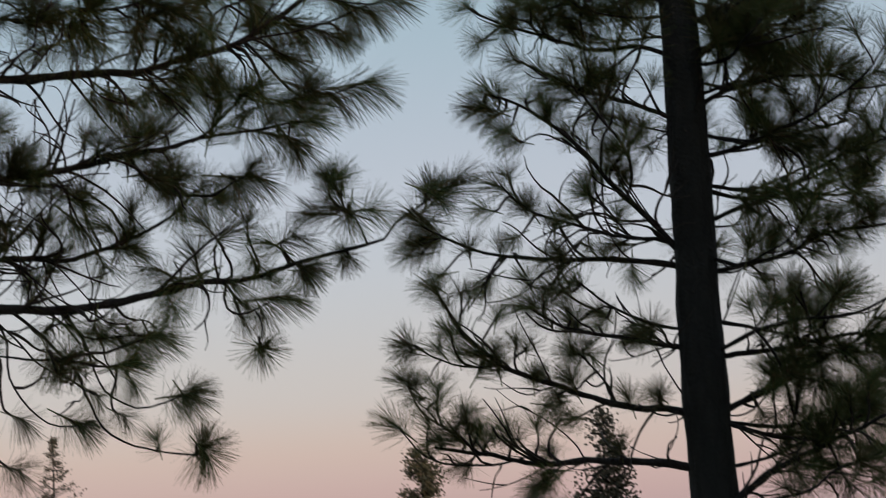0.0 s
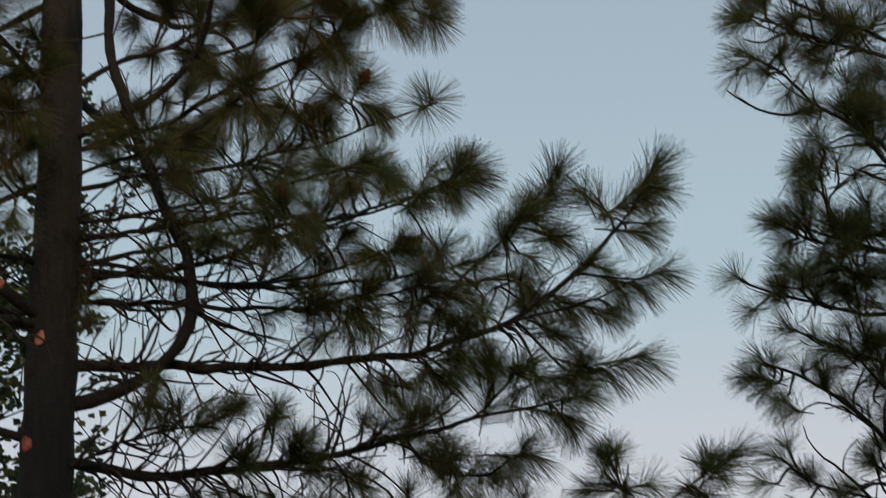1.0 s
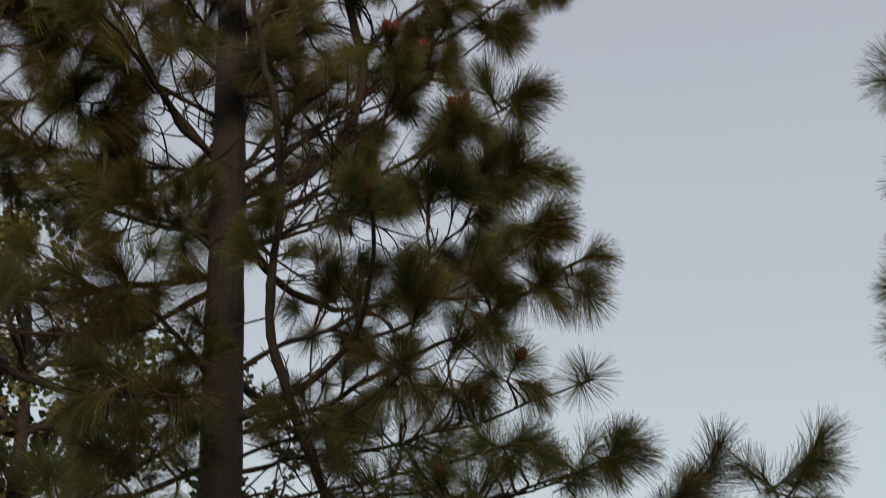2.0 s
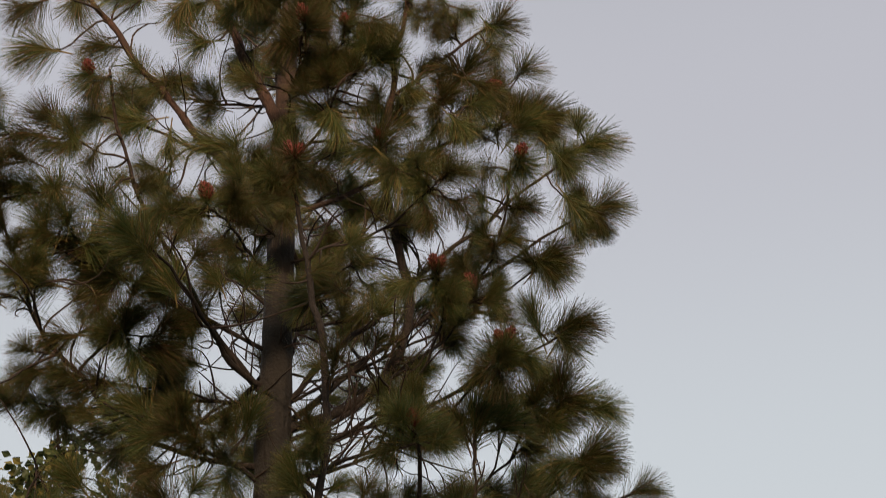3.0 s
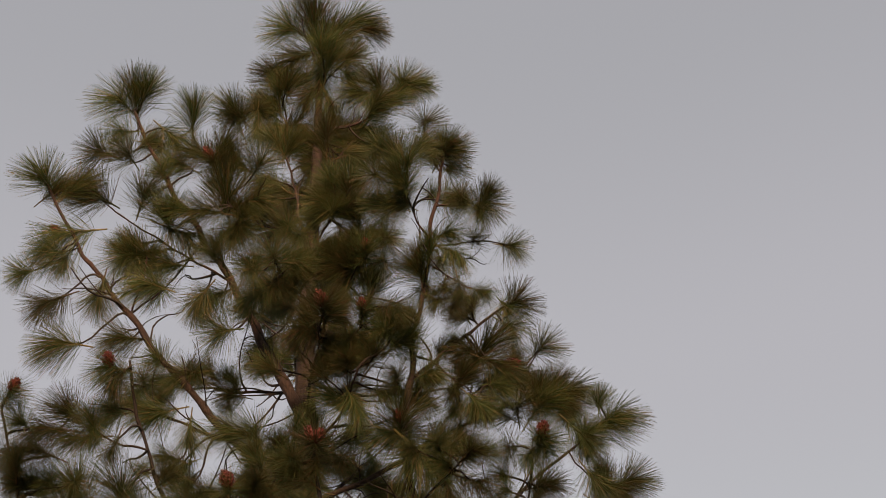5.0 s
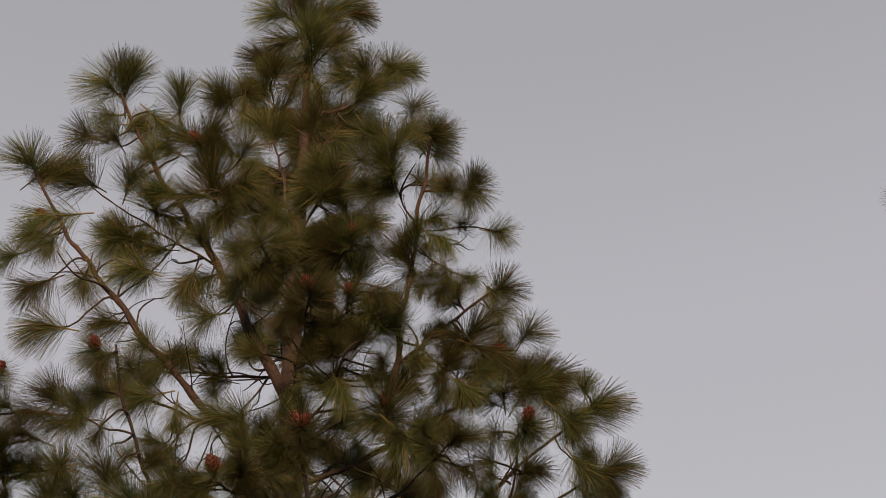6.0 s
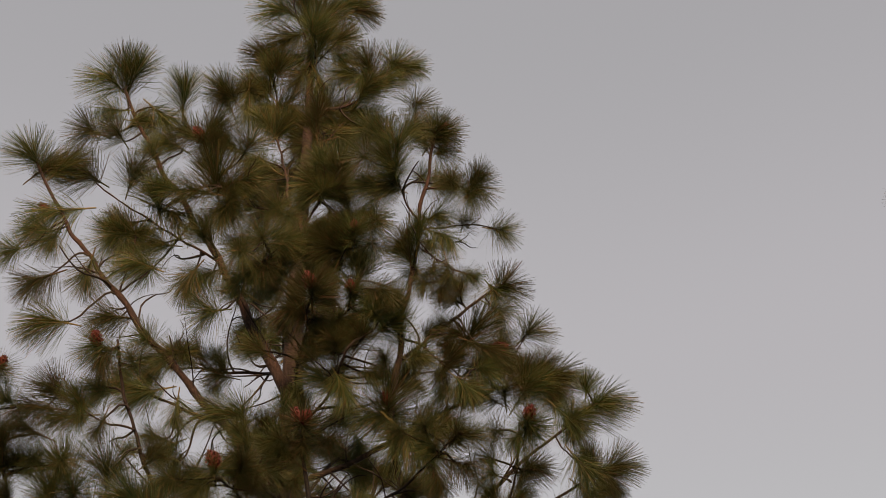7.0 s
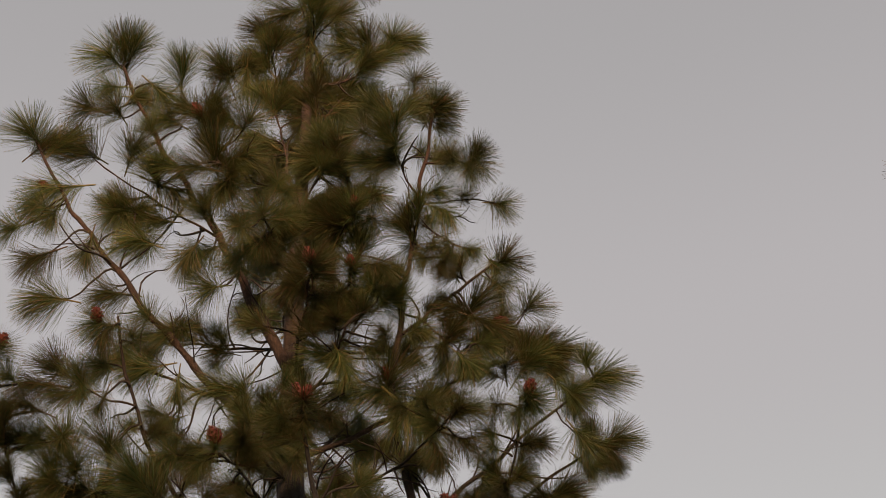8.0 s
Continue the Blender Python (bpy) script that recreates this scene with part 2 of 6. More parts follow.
def pine_limb(tree, start, row, seed, needle, dense, bare, pool, leafy_from, thick):
    """One limb with its twigs and needle tufts."""
    rnd = random.Random(seed * 977 + 13)
    up = Vector((0, 0, 1))
    start = Vector(start)
    span = math.hypot(row[1], row[2])
    n = max(10, int(span / 0.06))
    pts = []
    for i in range(n + 1):
        u = i / n
        p = limb_curve(start, row, u)
        ease = min(1, u * 4) * min(1, (1 - u) * 4 + 0.2)
        pts.append(p + wander(p, 0.45, 0.06 * ease * min(1, span), seed) + wander(p, 0.14, 0.014 * ease, seed + 5))
    r0 = (0.008 + 0.0072 * span) * thick
    radii = [max(0.0045, r0 * (1 - 0.82 * (i / n) ** 1.15)) * (1.35 if i == 0 else 1) * (1 + 0.38 * noise.noise(pts[i] * 9) + 0.2 * noise.noise(pts[i] * 23)) for i in range(n + 1)]
    s = Shape()
    s.tube(pts, radii, 8)
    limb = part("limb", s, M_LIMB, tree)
    tw = Shape()
    spots = []

    def shoot(p, d, length, r, leafy, curl):
        q, pos, dr = [p], Vector(p), Vector(d).normalized()
        steps = 5
        for k in range(steps):
            dr = (dr + up * curl / steps + wander(pos, 0.15, 0.30, seed + 3)).normalized()
            pos = pos + dr * length / steps
            q.append(pos)
        tw.tube(q, [r * (1 - 0.1 * k) for k in range(steps + 1)], 4)
        if leafy:
            spots.append((pos, dr, leafy))
        return q, dr

    dist, flip = span * leafy_from, 1
    while dist < span * 0.97:
        u = dist / span
        k = min(n - 1, int(u * n))
        p, t = pts[k], (pts[k + 1] - pts[k]).normalized()
        side = t.cross(up)
        side = side.normalized() if side.length > 0.05 else Vector((1, 0, 0))
        b = side.cross(t).normalized()
        roll = rnd.uniform(-0.75, 0.75)
        lat = side * flip * math.cos(roll) + b * math.sin(roll)
        ln = rnd.uniform(0.26, 0.52) * (0.8 if pool is AIRY_TUFTS else 1) * (1.25 - 0.65 * u) * min(1.15, 0.55 + span / 4)
        q, dr = shoot(p, t * 0.75 + lat * 0.85, ln, 0.0055, 1 if rnd.random() < 0.60 + 0.4 * u else 0, rnd.uniform(0.3, 1.1))
        if ln > 0.24 and rnd.random() < 0.55:
            j = rnd.choice((2, 3))
            shoot(q[j], dr * 0.6 + side * flip * rnd.uniform(-0.9, 0.5) + b * rnd.uniform(-0.3, 0.6), ln * rnd.uniform(0.4, 0.65), 0.004, 0.9, rnd.uniform(0.2, 0.9))
        flip = -flip
        dist += rnd.uniform(0.10, 0.20) / dense * (1.25 - 0.45 * u)
    # bare, crooked twigs on the shaded inner part
    def arc(p, d, length, r):
        q, pos, dr = [Vector(p)], Vector(p), Vector(d).normalized()
        axis = Vector((rnd.gauss(0, 1), rnd.gauss(0, 1), rnd.gauss(0, 0.5))).normalized()
        bend = rnd.choice((-1, 1)) * rnd.uniform(1.2, 3.4) / 8
        turn_at = rnd.choice((4, 5, 6, 9))
        for k in range(8):
            dr = (Matrix.Rotation((bend if k < turn_at else -bend) + rnd.uniform(-0.2, 0.2), 3, axis) @ dr + up * 0.05).normalized()
            pos = pos + dr * length / 8
            q.append(pos)
        tw.tube(q, [r * (1 - 0.07 * k) for k in range(9)], 5)
        return q, dr

    for k in range(int(bare * span * 4.2)):
        u = rnd.uniform(0.05, 0.68)
        i = int(u * n)
        t = (pts[i + 1] - pts[i]).normalized()
        side = t.cross(up).normalized() if abs(t.z) < 0.95 else Vector((1, 0, 0))
        d = t * rnd.uniform(0.1, 1.0) + side * rnd.uniform(-0.9, 0.9) + up * rnd.uniform(-0.7, 0.8)
        q, dr = arc(pts[i], d, rnd.uniform(0.3, 1.0) * min(1, 0.25 + span * 0.4), rnd.uniform(0.005, 0.0095))
        if rnd.random() < 0.7:
            q2, dr2 = arc(q[rnd.choice((3, 5))], dr + side * rnd.uniform(-1, 1), rnd.uniform(0.2, 0.6), 0.0058)
            if rnd.random() < 0.25:
                spots.append((q2[-1], dr2, 0.8))
    end = (pts[-1] - pts[-4]).normalized()
    big = 1.4 if pool is FULL_TUFTS else 1.0 if pool is AIRY_TUFTS else 1.15
    spots.append((pts[-1] + end * 0.02, end, big))
    spots.append((pts[-3], (end + wander(pts[-3], 0.1, 0.8, seed)).normalized(), 0.95))
    tagged(part("twig_spray", tw, M_TWIG, limb), kind="stuff")
    for p, d, size in spots:
        kinds = pool
        if pool is BRUSHES and size > 1.1:
            kinds = LONG_BRUSHES
        ob = part("needle_tuft", rnd.choice(kinds), None, limb)
        place(ob, p, d + up * (0.3 if pool is FULL_TUFTS else 0.35 if pool is AIRY_TUFTS else 0.12), rnd.uniform(-0.6, 0.6), needle * size * rnd.uniform(0.72, 1.08) * (0.93 if pool is FULL_TUFTS else 1))


def pine_trunk(tree, height, r_base, seed, lean=0.05):
    s = Shape()
    rings, sides = 150, 22
    for i in range(rings + 1):
        u = i / rings
        z = -0.3 + u * (height + 0.3)
        r = r_base * ((1 - u) ** 0.8 * 0.93 + 0.05) + 0.06 * max(0, 1 - z / 0.5) * (z < 0.5)
        c = wander((0, 0, z), 2.6, lean * min(1, max(0, z) / 2), seed)
        for k in range(sides):
            a = 2 * math.pi * k / sides
            d = Vector((math.cos(a), math.sin(a), 0))
            q = Vector((d.x * 3.2, d.y * 3.2, z * 2.2))
            rr = r * (1 + 0.11 * noise.noise(q * 2.2 + Vector((seed, 0, 0))) + 0.10 * max(0, noise.noise(Vector((seed, 3, z * 2.6)))) + 0.06 * noise.noise(Vector((d.x * 9, d.y * 9, z * 5 + seed))))
            s.v.append(Vector((c.x, c.y, z)) + d * rr)
    for i in range(rings):
        for k in range(sides):
            a, b = i * sides + k, i * sides + (k + 1) % sides
            s.f.append((a, b, b + sides, a + sides))
    s.f.append(tuple(rings * sides + k for k in range(sides)))
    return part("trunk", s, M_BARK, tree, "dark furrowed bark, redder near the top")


def stub(tree, z, turn, out, seed):
    """The pale oval scar of a cut limb."""
    rnd = random.Random(seed)
    s = Shape()
    a = radians(turn)
    o, t = Vector((math.cos(a), math.sin(a), 0)), Vector((-math.sin(a), math.cos(a), 0))
    for ring, (g, d) in enumerate(((1.15, -0.03), (1.0, 0.012), (0.75, 0.018))):
        for k in range(12):
            b = 2 * math.pi * k / 12
            w = 1 + 0.5 * noise.noise(Vector((math.cos(b) * 1.3, math.sin(b) * 1.3, seed * 3.7)))
            s.v.append(Vector((0, 0, z)) + o * (out + d) + (t * math.cos(b) * 0.028 + Vector((0, 0, math.sin(b) * 0.045))) * g * w)
    for r in range(2):
        for k in range(12):
            j = (k + 1) % 12
            s.f.append((r * 12 + k, r * 12 + j, r * 12 + 12 + j, r * 12 + 12 + k))
    s.f.append(tuple(24 + k for k in range(12)))
    part("branch_scar", s, M_WOUND, tree, "orange-pink scar of a cut branch")


def cut_limb(tree, z, turn, length):
    """A sawn-off limb whose end shows fresh wood."""
    a = radians(turn)
    o, up = Vector((math.cos(a), math.sin(a), 0)), Vector((0, 0, 1))
    s = Shape()
    pts = [up * z + o * length * k / 6 + up * 0.07 * (k / 6) ** 2 for k in range(7)]
    s.tube(pts, [0.036, 0.031, 0.03, 0.029, 0.029, 0.03, 0.031], 10)
    ob = part("cut_limb", s, M_LIMB, tree)
    f = Shape()
    d = (pts[-1] - pts[-2]).normalized()
    f.tube([pts[-1] + d * 0.001, pts[-1] + d * 0.008, pts[-1] + d * 0.012], [0.031, 0.030, 0.022], 12)
    part("cut_face", f, M_WOUND, ob, "orange-pink fresh wood")


BOUGHS = {}


def bezier(a, b, c, d, u):
    v = 1 - u
    return a * v ** 3 + b * 3 * u * v * v + c * 3 * u * u * v + d * u ** 3


def bough(tree, key, base, at, row, thick, shoot_rows, leafy, bare):
    """One limb of a pine, from a height on the trunk or from a part of another bough's length: its bow, its thickness at both ends, its main leafy shoots, and how many lesser shoots and dead twigs it bears to a metre."""
    seed = len(BOUGHS) + 1
    rnd = random.Random(seed * 31 + 7)
    start = Vector((0, 0, at)) if base is None else limb_curve(*BOUGHS[base][1:3], at)
    span = math.hypot(row[1], row[2])
    n = max(8, int(span / 0.05))
    pts = []
    for i in range(n + 1):
        u = i / n
        ease = min(1, u * 5) * min(1, (1 - u) * 5)
        p = limb_curve(start, row, u)
        pts.append(p + wander(p, 0.35, 0.044 * ease, seed) + wander(p, 0.10, 0.010 * ease, seed + 5))
    radii = [(thick[0] + (thick[1] - thick[0]) * (i / n) ** 0.8) * (1.3 if i == 0 and base is None else 1) * (1 + 0.22 * noise.noise(pts[i] * 9) + 0.16 * noise.noise(pts[i] * 23)) for i in range(n + 1)]
    s = Shape()
    s.tube(pts, radii, 8)
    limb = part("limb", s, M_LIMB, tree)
    BOUGHS[key] = (limb, start, row, tree)
    if bare:
        bare_twigs(limb, pts, rnd, bare)
    shoots(key, shoot_rows)
    side_shoots(key, pts, rnd, leafy, shoot_rows[0][6] if shoot_rows else 0.18, span)


def side_shoots(key, pts, rnd, leafy, size, span):
    """Lesser leafy shoots all along a bough, shorter towards its tip."""
    limb, start, row, tree = BOUGHS[key]
    tw = Shape()
    up = Vector((0, 0, 1))
    n = len(pts) - 1
    pool = FULL_TUFTS if pts[-1].z > 5.2 and tree is left else BRUSHES if tree is left else AIRY_TUFTS
    many = leafy * span
    while many > rnd.random():
        u = rnd.uniform(0.25, 0.97)
        i = min(n - 1, int(u * n))
        t = (pts[i + 1] - pts[i]).normalized()
        side = Matrix.Rotation(rnd.uniform(0, 6.28), 3, t) @ t.orthogonal().normalized()
        d = (t * rnd.uniform(0.3, 0.9) + side + up * 0.25).normalized()
        ln = rnd.uniform(0.08, 0.5) * (1.15 - 0.8 * u)
        fork = pts[i]
        for j in range(rnd.choice((1, 2, 2, 3))):
            e = fork + d * ln if j == 0 else pts[i] + d * ln * rnd.uniform(0.75, 1.0) + Vector((rnd.gauss(0, 1), rnd.gauss(0, 1), rnd.gauss(0, 0.8))) * size * 0.32
            aim = ((e - pts[i]).normalized() + up * 0.35).normalized()
            ln = max(0.08, (e - fork).length) if j else ln
            q = [bezier(fork, fork + (t if j == 0 else d) * ln * 0.4, e - aim * ln * 0.3, e, k / 5) for k in range(6)]
            tw.tube(q, [0.0076 - 0.0005 * k for k in range(6)], 4)
            place(part("needle_tuft", rnd.choice(pool), None, limb), e, aim, rnd.uniform(-0.5, 0.5), min(0.235, size) * (rnd.uniform(0.62, 0.85) if pool is FULL_TUFTS else rnd.uniform(0.72, 0.95)))
            fork = q[2] if j == 0 else fork
            many -= 1
    if tw.v:
        tagged(part("side_twig_spray", tw, M_TWIG, limb), kind="stuff")


def bare_twigs(limb, pts, rnd, many):
    """Dead, crooked twigs on the shaded inner part of a limb."""
    tw = Shape()
    up = Vector((0, 0, 1))
    n = len(pts) - 1
    span = (pts[-1] - pts[0]).length

    def arc(p, d, length, r):
        q, pos, dr = [Vector(p)], Vector(p), Vector(d).normalized()
        axis = Vector((rnd.gauss(0, 1), rnd.gauss(0, 1), rnd.gauss(0, 0.5))).normalized()
        bend = rnd.choice((-1, 1)) * rnd.uniform(0.7, 2.8) / 8
        turn_at = rnd.choice((4, 5, 6, 9))
        for k in range(8):
            dr = (Matrix.Rotation((bend if k < turn_at else -bend) + rnd.uniform(-0.2, 0.2), 3, axis) @ dr + up * 0.04).normalized()
            pos = pos + dr * length / 8
            q.append(pos)
        tw.tube(q, [r * (1 - 0.08 * k) for k in range(9)], 4)
        return q, dr

    for k in range(int(many * span)):
        i = int(rnd.uniform(0.05, 0.7) * n)
        t = (pts[i + 1] - pts[i]).normalized()
        side = t.cross(up).normalized() if abs(t.z) < 0.95 else Vector((1, 0, 0))
        d = t * rnd.uniform(0.2, 1.0) + side * rnd.uniform(-0.9, 0.9) + up * rnd.uniform(-0.8, 0.8)
        q, dr = arc(pts[i], d, rnd.uniform(0.2, 0.7) * min(1, 0.3 + 0.4 * span), rnd.uniform(0.0055, 0.0105))
        if rnd.random() < 0.7:
            arc(q[rnd.choice((3, 5))], dr + side * rnd.uniform(-1, 1), rnd.uniform(0.15, 0.4) * min(1, 0.3 + 0.4 * span), 0.0052)
    tagged(part("dead_twig_spray", tw, M_TWIG, limb), kind="stuff")


def shoots(key, rows):
    """Leafy shoots of a bough: the part of its length they leave it at, the tuft's offset from there, its aim (turn and rise), needle length and kind."""
    limb, start, row, tree = BOUGHS[key]
    tw = Shape()
    for k, (u, x, y, z, turn, rise, size, kind) in enumerate(rows):
        rnd = random.Random(hash((round(x * 100), round(z * 100), k)))
        p = limb_curve(start, row, u)
        e = p + Vector((x, y, z))
        a, b = radians(turn), radians(rise)
        d = Vector((math.cos(a) * math.cos(b), math.sin(a) * math.cos(b), math.sin(b)))
        t = (limb_curve(start, row, min(1, u + 0.02)) - limb_curve(start, row, max(0, u - 0.02))).normalized()
        tail = e - d * size * 0.3
        far = (tail - p).length
        if far > 0.03:
            q = [bezier(p, p + t * far * 0.3, tail - d * far * 0.35, tail, j / 7) for j in range(8)]
            q = [v + wander(v, 0.09, 0.016 * min(j, 7 - j) / 3, k) for j, v in enumerate(q)]
            tw.tube(q, [0.0088 - 0.0005 * j for j in range(8)], 5)
        pool = (BRUSHES if tree is left else AIRY_TUFTS, LONG_BRUSHES, FULL_TUFTS, STAR_TUFTS)[kind % 10]
        place(part("needle_tuft", rnd.choice(pool), None, limb), e + d * size * 0.2, d, rnd.uniform(-0.5, 0.5), size * rnd.uniform(1.03, 1.14))
        for c in range(kind // 10):
            ob = part("pine_cone", CONES[(k + c) % 3], None, limb, "reddish-brown young cone")
            off = Vector((rnd.uniform(-1, 1), rnd.uniform(-1, 1), rnd.uniform(-0.1, 0.8)))
            place(ob, e + d * 0.02, d * 0.7 + off * 0.6, 0, rnd.uniform(0.09, 0.12))
    if tw.v:
        tagged(part("twig_spray", tw, M_TWIG, limb), kind="stuff")


def filler(rnd, z0, z1, turns, reach, count, rise=(0.1, 0.35)):
    """Limbs of the sides that are hidden or out of sight, on the same plan."""
    rows = []
    for k in range(count):
        h = z0 + (z1 - z0) * (k + rnd.random()) / count
        r = reach(h) * rnd.uniform(0.6, 1.05)
        rows.append((h, rnd.uniform(*turns), r, r * rnd.uniform(*rise), rnd.uniform(-0.28, 0.06), rnd.uniform(-0.3, 0.06), rnd.uniform(-0.2, 0.2), rnd.uniform(-0.2, 0.2)))
    return rows


def grow_hidden(tree, rows, seed, needle_at, pool_at, thick, dense, bare):
    """The limbs of a pine's far sides."""
    for k, (h, *row) in enumerate(rows):
        back = 30 < row[0] < 112 and h < 5.5
        pine_limb(tree, (0, 0, h), row, seed + k, needle_at(h), dense * (0.6 if h > 6.5 else 0.8), bare, pool_at(h), 0.45 if back else 0.2, thick)


LEFT_H, LEFT_R = 12.95, 0.165
left = thing("pine_tree", pose(-3.164, 7.348, 0, 0, 0, 23.3), "tall long-needled pine with dark trunk and red-brown young cones", "pine tree", "pine trees")
pine_trunk(left, LEFT_H, LEFT_R, 3)
rnd = random.Random(5)


def left_reach(h):
    return max(0.3, min(2.4, (13.6 - h) * 0.34))


bough(left, "A1", None, 7.88, (-171, 1.89, 2.63, -0.02, -0.07, 0, -0.01), (0.0350, 0.0100), ((1, -0.01, 0, 0.02, -127, 28, 0.229, 2), (0.98, 0.04, 0.01, 0.04, -33, 27, 0.183, 2), (0.86, -0.04, 0, -0.04, 176, -6, 0.230, 12), (0.81, -0.17, 0.02, -0.05, -179, 8, 0.197, 2), (0.81, -0.31, 0.04, -0.24, 172, -16, 0.164, 2), (0.8, -0.09, 0.02, -0.09, 131, -43, 0.164, 2), (0.71, -0.29, -0.04, -0.29, 174, -25, 0.183, 2), (0.69, -0.02, 0.02, -0.07, 110, -46, 0.200, 2),), 1, 4)
shoots("A1", ((0.66, 0.29, 0.05, 0.15, 32, -58, 0.174, 2), (0.58, 0.12, -0.09, 0.24, -161, 6, 0.183, 2), (0.54, -0.11, 0, -0.05, -162, -8, 0.188, 2), (0.59, -0.38, 0, -0.26, -178, 10, 0.210, 2), (0.44, -0.04, -0.01, 0, -147, 20, 0.167, 2), (0.39, 0.06, -0.01, 0.07, -28, -12, 0.155, 2), (0.39, 0.03, -0.01, 0.04, 169, -5, 0.155, 2),))
bough(left, "A1b", "A1", 0.58, (-48, 0.09, 0.52, 0.02, -0.02, 0, 0.05), (0.0070, 0.0050), ((1, -0.11, 0, 0.01, -167, -13, 0.226, 2), (1, -0.04, 0, 0.05, -160, 20, 0.195, 2), (1, 0.01, 0.01, 0.07, -33, 10, 0.137, 2),), 0, 2)
bough(left, "A2", None, 8.56, (-159, 1.4, 2.53, 0.05, -0.03, 0.01, -0.02), (0.0440, 0.0100), ((1, -0.1, 0, 0.13, -138, 25, 0.218, 2), (1, 0.06, -0.05, 0.17, -67, 23, 0.209, 2), (1, -0.02, 0.01, 0.21, -99, 43, 0.219, 2), (0.92, 0.18, -0.03, 0, 24, -33, 0.196, 2), (0.86, 0.26, -0.09, 0.37, -86, 41, 0.187, 2), (0.88, -0.33, 0.05, -0.01, -156, -0, 0.197, 2), (0.95, -0.11, -0.03, -0.08, -173, -10, 0.172, 2), (0.86, -0.16, -0.08, -0.1, -123, 17, 0.182, 2),), 1.25, 4)
shoots("A2", ((0.75, -0.18, -0.02, -0.14, -73, 21, 0.199, 2), (0.64, -0.15, -0.05, -0.08, -105, 37, 0.220, 12), (0.63, -0.05, -0.02, -0.13, -8, -33, 0.219, 2), (0.75, 0.07, -0.03, 0.22, -155, 14, 0.170, 2), (0.34, 0.01, 0.01, 0.04, -148, 5, 0.160, 2), (0.32, -0.17, -0.04, -0.15, 174, -4, 0.187, 2),))
bough(left, "A2b", "A2", 0.44, (178, 0.93, 0.8, -0.01, -0.05, 0, 0), (0.0090, 0.0050), ((1, -0.01, -0.01, 0.02, -157, 17, 0.224, 12), (0, -0.08, 0.02, -0.11, 177, -27, 0.191, 2), (0.1, -0.08, -0.07, -0.31, 133, -27, 0.181, 2),), 3.75, 2)
bough(left, "A3", None, 8.89, (151, 1.25, 0.62, 0, -0.09, 0.01, 0), (0.0130, 0.0050), ((1, -0.05, 0.01, -0.09, 170, -21, 0.192, 2), (0.83, -0.01, -0.02, 0.05, -163, 8, 0.166, 2),), 3.75, 4)
bough(left, "A4", None, 8.25, (-168, 0.94, 0.24, -0.02, 0, -0.02, -0.02), (0.0220, 0.0080), ((1, -0.01, -0.01, 0, 179, -16, 0.186, 2), (1, -0.1, -0.01, 0.08, -151, 9, 0.162, 2), (0.78, 0, -0.02, -0.08, 98, -57, 0.149, 2), (1, -0.25, -0.05, -0.05, -178, -5, 0.164, 2), (0.73, -0.15, -0.06, -0.27, -160, 5, 0.133, 2), (0.58, -0.2, -0.02, -0.32, -153, 11, 0.140, 2),), 2.5, 4)
bough(left, "A5", None, 6.6, (-147, 1.27, 1.87, -0.05, -0.09, -0.06, -0.07), (0.0230, 0.0080), ((0.97, -0.1, -0.06, -0.03, -154, -9, 0.171, 12), (0.98, -0.07, -0.05, -0.12, 172, -47, 0.146, 2), (0.81, -0.15, -0.03, -0.19, 134, -63, 0.125, 2), (0.93, 0.06, 0, 0.04, -103, 9, 0.120, 2), (0.69, -0.13, -0.03, -0.16, 134, -46, 0.126, 2),), 1.88, 4)
bough(left, "A5b", "A5", 0.75, (171, 0.48, 0.32, -0.09, -0.11, 0.01, 0.02), (0.0080, 0.0040), ((1, 0, 0, 0, -154, 30, 0.202, 2), (1, -0.13, -0.08, -0.17, -167, -3, 0.171, 2), (0.68, 0, -0.01, -0.02, 108, -59, 0.137, 2),), 1, 2)
bough(left, "A6", None, 6.2, (-152, 1.9, 1.59, -0.31, -0.15, -0.15, -0.09), (0.0180, 0.0070), ((1, 0, -0.02, 0.19, -61, 2, 0.150, 12), (0.97, 0.07, 0.01, 0.1, -137, 4, 0.141, 2), (0.9, 0.14, -0.07, 0.08, -143, -2, 0.139, 2), (0.92, -0.01, -0.01, 0.03, -155, -26, 0.139, 2), (0.83, 0.14, 0.03, 0.16, -117, 1, 0.152, 2), (0.86, 0.03, 0, 0.02, -154, -3, 0.151, 2), (0.83, 0.28, -0.07, 0.09, -48, -9, 0.138, 2), (0.83, 0.06, 0.03, 0.16, -122, 13, 0.140, 2),), 11.88, 4)
shoots("A6", ((0.71, 0.25, -0.02, 0.28, -96, 10, 0.189, 2), (0.73, 0.16, -0.06, 0.11, -139, -5, 0.149, 2), (0.69, 0.37, -0.01, 0.22, -35, 14, 0.193, 2), (0.64, 0.08, 0, 0.08, -166, 9, 0.191, 2), (0.47, 0.35, -0.1, 0.43, -66, 22, 0.192, 2), (0.63, 0.37, 0.05, 0.03, 24, -58, 0.175, 2),))
bough(left, "A6b", "A6", 0.42, (-20, 0.36, 0.21, 0.18, 0.18, -0.05, -0.05), (0.0120, 0.0050), ((0.98, 0.05, 0, -0.07, -33, 2, 0.194, 2), (1, 0.12, -0.08, 0.03, -65, 25, 0.171, 2), (0.83, 0.05, -0.06, -0.15, 20, -60, 0.170, 2), (0.73, -0.02, -0.02, 0.03, -126, 21, 0.173, 2),), 11.25, 2)
